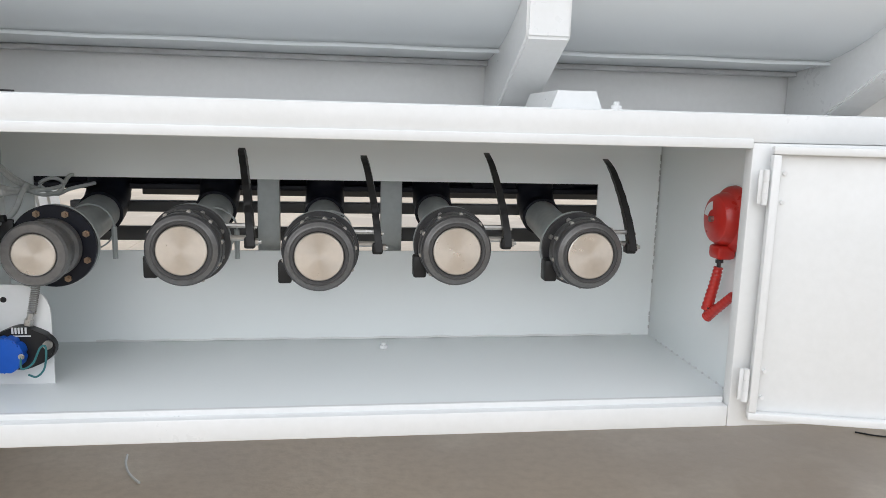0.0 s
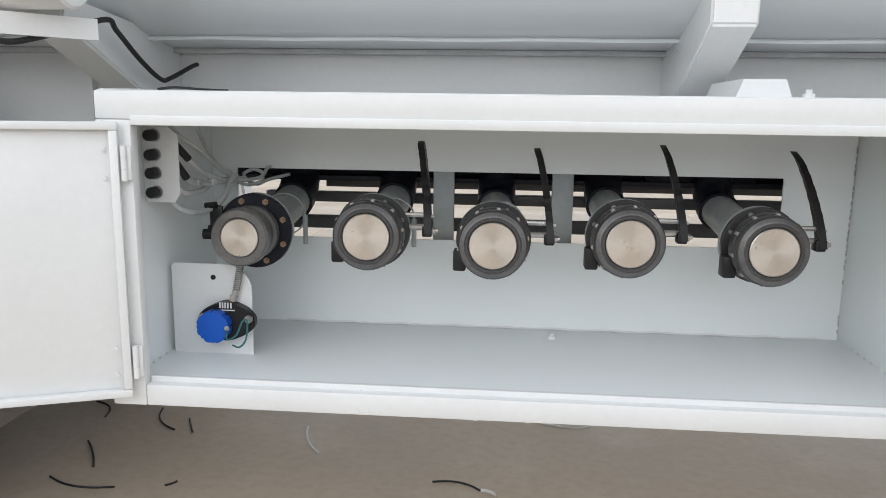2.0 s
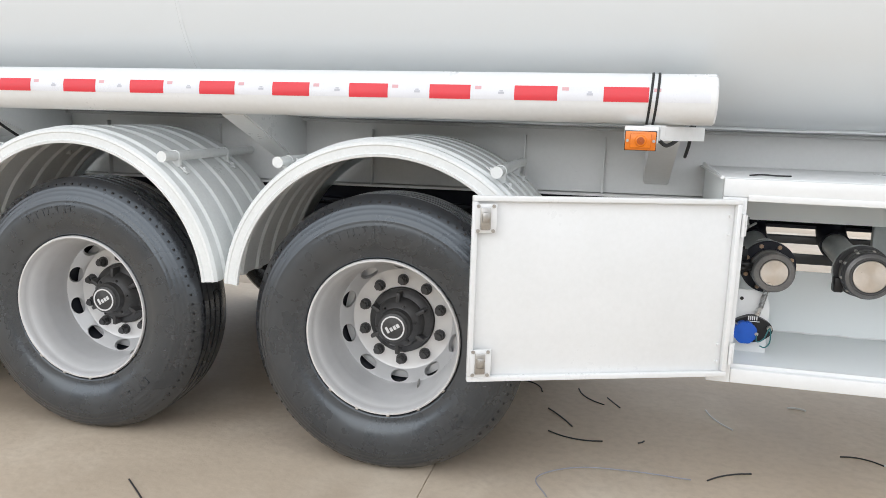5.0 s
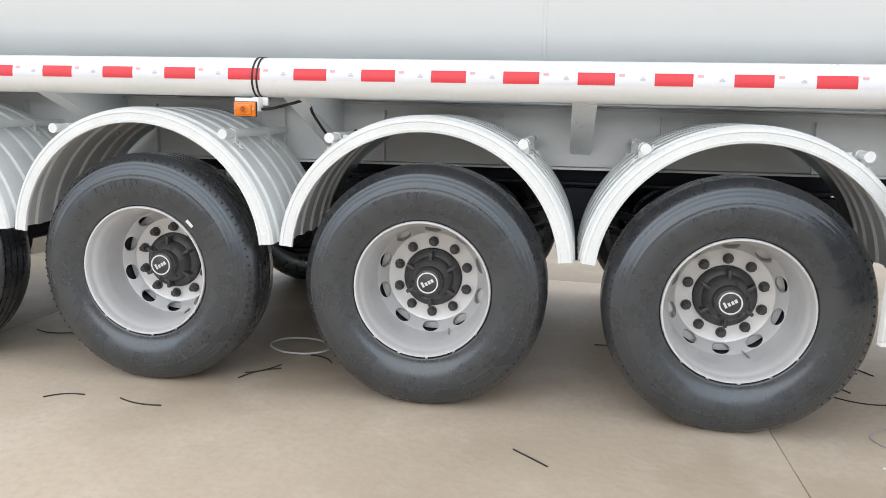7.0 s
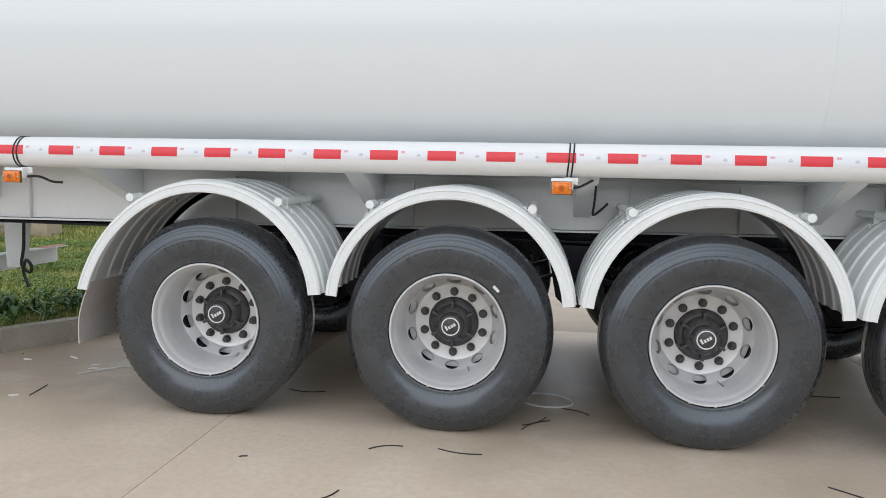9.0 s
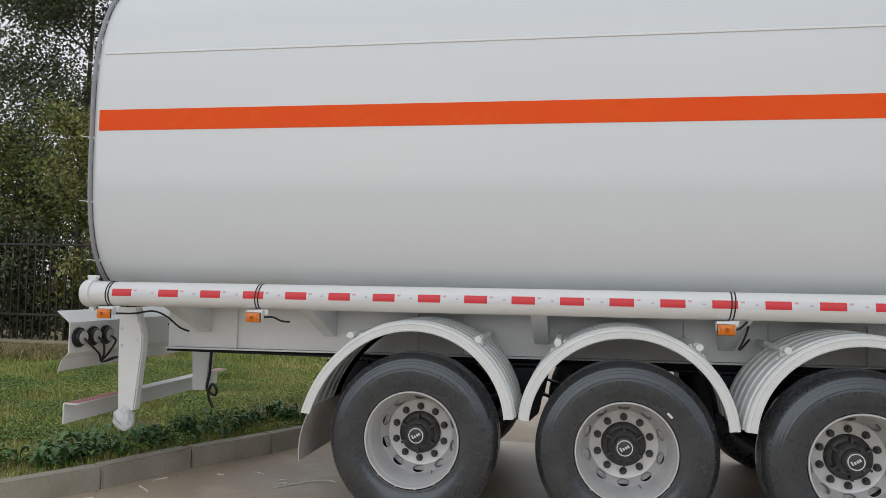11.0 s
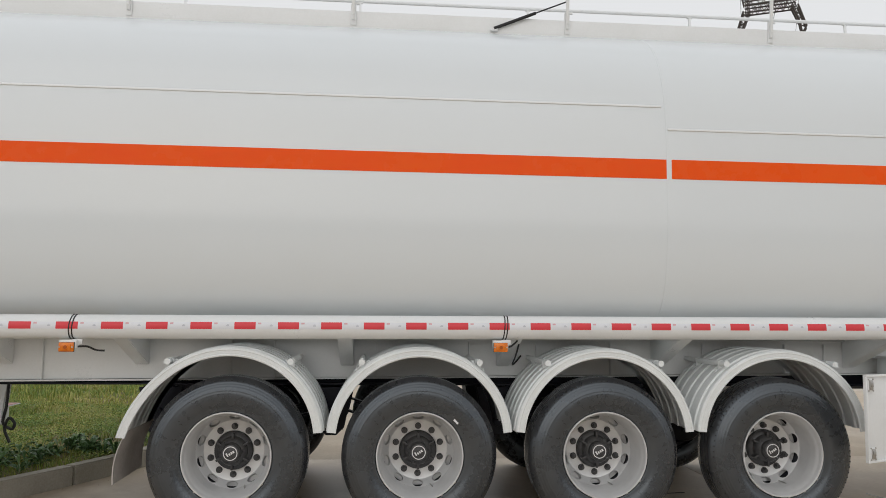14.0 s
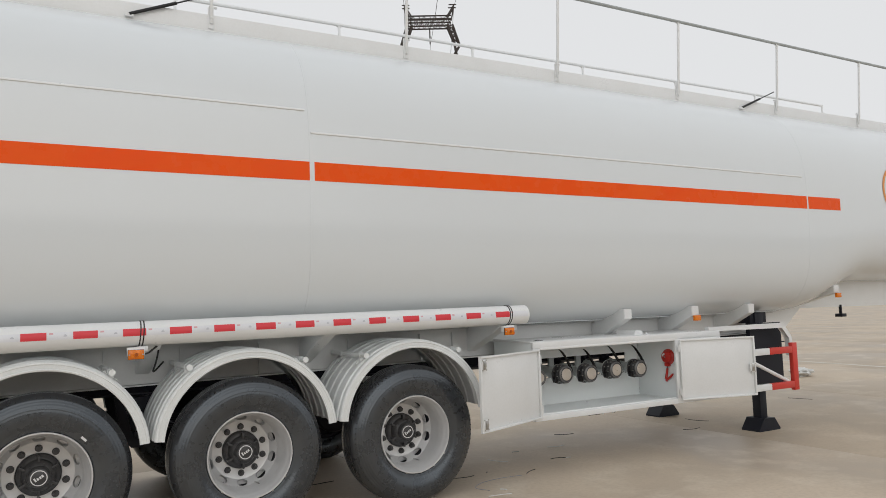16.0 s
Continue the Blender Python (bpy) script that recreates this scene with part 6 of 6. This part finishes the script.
for v in (-0.6, 0.6):
    for z in (45.3, 46.5, 47.2):
        strut((-4.0, v, z), (4.0, v, z), 0.12)
    for k in range(8):
        strut((-4 + k, v, 45.3), (-3 + k, v, 46.5 if k % 2 else 47.2), 0.07)
        strut((-4 + k, v, 47.2), (-3 + k, v, 45.3), 0.07)
    for s in (-1, 1):
        strut((3.2 * s, v, 47.0), (4.6 * s, v, 49.2), 0.12)
        strut((4.1 * s, v, 46.8), (4.6 * s, v, 49.2), 0.10)
        strut((3.6 * s, v, 49.2), (5.0 * s, v, 49.2), 0.10)
        strut((3.2 * s, v, 45.6), (4.4 * s, v, 42.6), 0.16)
        strut((4.2 * s, v, 45.6), (5.4 * s, v, 41.8), 0.14)
        for k in range(4):
            strut((3.3 * s + 0.28 * k * s, v, 45.2 - 0.75 * k), (4.5 * s + 0.3 * k * s, v, 44.6 - 0.85 * k), 0.07)
            strut((4.3 * s + 0.3 * k * s, v, 45.3 - 0.9 * k), (3.5 * s + 0.28 * k * s, v, 44.4 - 0.75 * k), 0.07)
        strut((4.4 * s, v, 42.6), (4.9 * s, v, 39.5), 0.14)
        strut((5.4 * s, v, 41.8), (3.4 * s, v, 38.6), 0.12)
        strut((4.9 * s, v, 39.5), (1.2 * s, v, 33.0), 0.16)
        strut((3.4 * s, v, 38.6), (0.8 * s, v, 33.0), 0.14)
        strut((1.2 * s, v, 33.0), (3.2 * s, v * 4, 0.0), 0.18)
        for k in range(7):
            strut((1.2 * s + 0.28 * k * s, v, 33 - 4.7 * k), (-1.2 * s - 0.28 * (k + 1) * s, v, 33 - 4.7 * (k + 1)), 0.09)
strut((0, 0, 45.2), (0, 0, 42.2), 0.10)
part("lattice", bm, IRON, pylon, "black steel lattice", 0)
for s in (-4.6, 0.0, 4.6):
    for dirn in (1, -1):
        bm = bmesh.new()
        a = U * (s * 0.84 + 0.15) + Vector((0, 0, 48.6 if s else 42.6))
        sweep(bm, [a + V * dirn * 160 * t + Vector((0, 0, -60 * t * (1 - t) * 0.6 - 4 * t)) for t in [k / 14 for k in range(15)]], 0.035, 5)
        part("wire", bm, IRON, pylon)

# painted line and a crumpled bag far out on the yard
PAINT = material("worn_white_line", (0.66, 0.64, 0.58), 0.7, tint=(0.45, 0.41, 0.34), var=0.9, big=2, small=30)
bm = bmesh.new()
prism(bm, [(11.9, -1.5), (12.04, -1.5), (14.6, 16.0), (14.46, 16.0)], "z", -0.0055, 0.002)
tagged(part("line_marking", bm, PAINT, None, "", 0), "worn white painted line on the concrete", "road marking", kind="structure")
rnd = random.Random(8)


def crumple(name, at, size, mat, label, category, seed):
    r = random.Random(seed)
    b = bmesh.new()
    bmesh.ops.create_icosphere(b, subdivisions=3, radius=1)
    for v in b.verts:
        k = 1 + 0.55 * noise.noise(v.co * 2.3 + Vector((seed, 0, 0))) + r.uniform(-0.09, 0.09)
        v.co = Vector((v.co.x * k * size[0], v.co.y * k * size[1], max(-0.98, v.co.z * k) * size[2] + size[2] * 0.98))
    o = part(name, b, mat, None, "", 0)
    o.location = at
    return tagged(o, label, category)


crumple("plastic_bag", (10.1, 3.6, -0.002), (0.24, 0.17, 0.08), WIREW, "crumpled white plastic sheet lying on the concrete", "plastic bag", 3)

# offcuts of cable and ties on the concrete: kind, x, y, length, heading
OFFCUTS = (("b", 0.72, 0.43, .24, -10), ("b", 0.64, 0.62, .22, -56), ("b", 0.77, 0.93, .23, -55), ("b", 0.47, 0.99, .18, -51), ("b", 1.89, 0.53, .16, -15), ("w", 1.99, 0.50, .05, -25), ("b", 1.33, 0.22, .21, 32),
           ("b", 1.00, 0.45, .04, 48), ("w", 2.26, 1.05, .20, -9), ("w", 1.36, 0.81, .23, -66), ("w", 1.75, 1.06, .08, -8), ("w", 0.76, -0.18, .06, -57), ("b", 0.88, 0.88, .13, -62))
MORE = (("b", -3.03, -0.96, .19, 44), ("b", -2.51, -0.36, .22, -9), ("b", -2.87, -0.38, .17, 23), ("b", -2.15, 0.10, .23, 50), ("b", -2.16, 0.16, .20, 51), ("b", -3.50, -0.62, .04, 22), ("b", -1.93, 0.37, .17, -32),
        ("b", -0.39, 1.00, .24, 7), ("b", -3.54, 0.45, .23, -1), ("b", -0.79, -0.51, .18, -40))
REARBITS = (("w", -4.95, 0.63, .09, 35), ("w", -5.09, 0.69, .05, 10), ("w", -5.05, 0.60, .06, 27), ("w", -5.34, 0.83, .10, -27), ("w", -5.15, -0.01, .05, 27), ("w", -5.58, -0.36, .05, 13), ("w", -5.94, 0.21, .19, -40), ("w", -6.17, -0.09, .07, 44), ("w", -5.96, -0.34, .15, 17),
            ("b", -5.71, -0.30, .23, -20), ("b", -5.08, 0.11, .21, 100), ("w", -5.61, 0.72, .06, -3), ("w", -5.97, 0.47, .12, 60), ("w", -4.99, -0.36, .04, 64))
FRONTBITS = (("b", 2.80, 1.58, .23, -22), ("b", 4.69, 1.29, .32, -77), ("b", 4.16, 0.90, .26, -4), ("b", 4.03, 2.47, .22, 1), ("b", 4.50, 2.54, .28, 32), ("w", 0.64, -0.31, .20, -10), ("b", 5.69, 2.62, .38, 13), ("b", 7.29, 1.67, .34, -75))
for i, (kind, x, y, L, head) in enumerate(OFFCUTS + MORE + REARBITS + FRONTBITS):
    r = random.Random(100 + i)
    d, s = Vector((math.cos(radians(head)), math.sin(radians(head)), 0)), Vector((-math.sin(radians(head)), math.cos(radians(head)), 0))
    rad = 0.0034 if kind == "b" else (0.005 if L < 0.2 else 0.004)
    bend = r.uniform(-0.18, 0.18)
    pts = [d * L * t + s * bend * L * (1 - 4 * t * t) + Vector((0, 0, rad - 0.001)) for t in (-0.5, -0.25, 0.0, 0.25, 0.5)]
    bm = bmesh.new()
    sweep(bm, curve_points(pts, 4), rad, 6)
    ob = part("cable_offcut" if kind == "b" else "tie_offcut", bm, BLACKC if kind == "b" else WIREW)
    ob.location = (x, y, 0)
    tagged(ob, "short black cable offcut lying on the concrete" if kind == "b" else "short white plastic offcut lying on the concrete", "cable offcut" if kind == "b" else "plastic offcut", "offcuts on the ground")
bm = bmesh.new()
sweep(bm, [(0.16 * math.cos(a), 0.13 * math.sin(a), 0.006 + 0.012 * max(0, math.sin(a * 0.5))) for a in [0.2 + 6.1 * k / 40 for k in range(41)]], 0.0055, 6)
ring = tagged(part("cable_ring", bm, WIREW), "ring of white cable on the concrete between the wheels", "cable ring")
ring.location = (-2.10, 0.52, 0)
bm = bmesh.new()
sweep(bm, curve_points([(-0.25, -0.16, 0.004), (-0.30, -0.02, 0.004), (-0.16, 0.10, 0.006), (0.05, 0.12, 0.012), (0.28, 0.13, 0.004)], 8), 0.0026, 6)
wire = tagged(part("loose_wire", bm, HOSE), "thin grey wire curling over the concrete", "wire")
wire.location = (0.90, 0.02, 0)
bm = bmesh.new()
sweep(bm, curve_points([(-0.35, -0.05, 0.004), (-0.1, 0.03, 0.006), (0.05, 0.02, 0.01), (0.12, -0.04, 0.004)], 8), 0.005, 6)
wire2 = tagged(part("loose_wire", bm, WIREW), "pale wire lying beside the last wheel", "wire")
wire2.matrix_world = pose(-4.80, 0.70, 0, 0, 0, 33)

# concrete slabs of the yard, with open joints between them
slab = None
for i in range(-6, 9):
    for j in range(-3, 6):
        x0, y0 = 0.197 + 4.0 * i, 2.60 + 5.0 * j
        if kerb_side(x0 + 2, y0 + 2.5) > 3.3 and x0 < -6:
            continue
        if slab is None:
            bm = bmesh.new()
            box(bm, 0.0022, 3.9978, 0.0022, 4.9978, -0.06, 0.0, 0.0015)
            slab = part("concrete_slab", bm, CONCRETE, ground)
            slab.location = (x0, y0, 0)
        else:
            share(slab, Matrix.Translation((x0, y0, 0)))
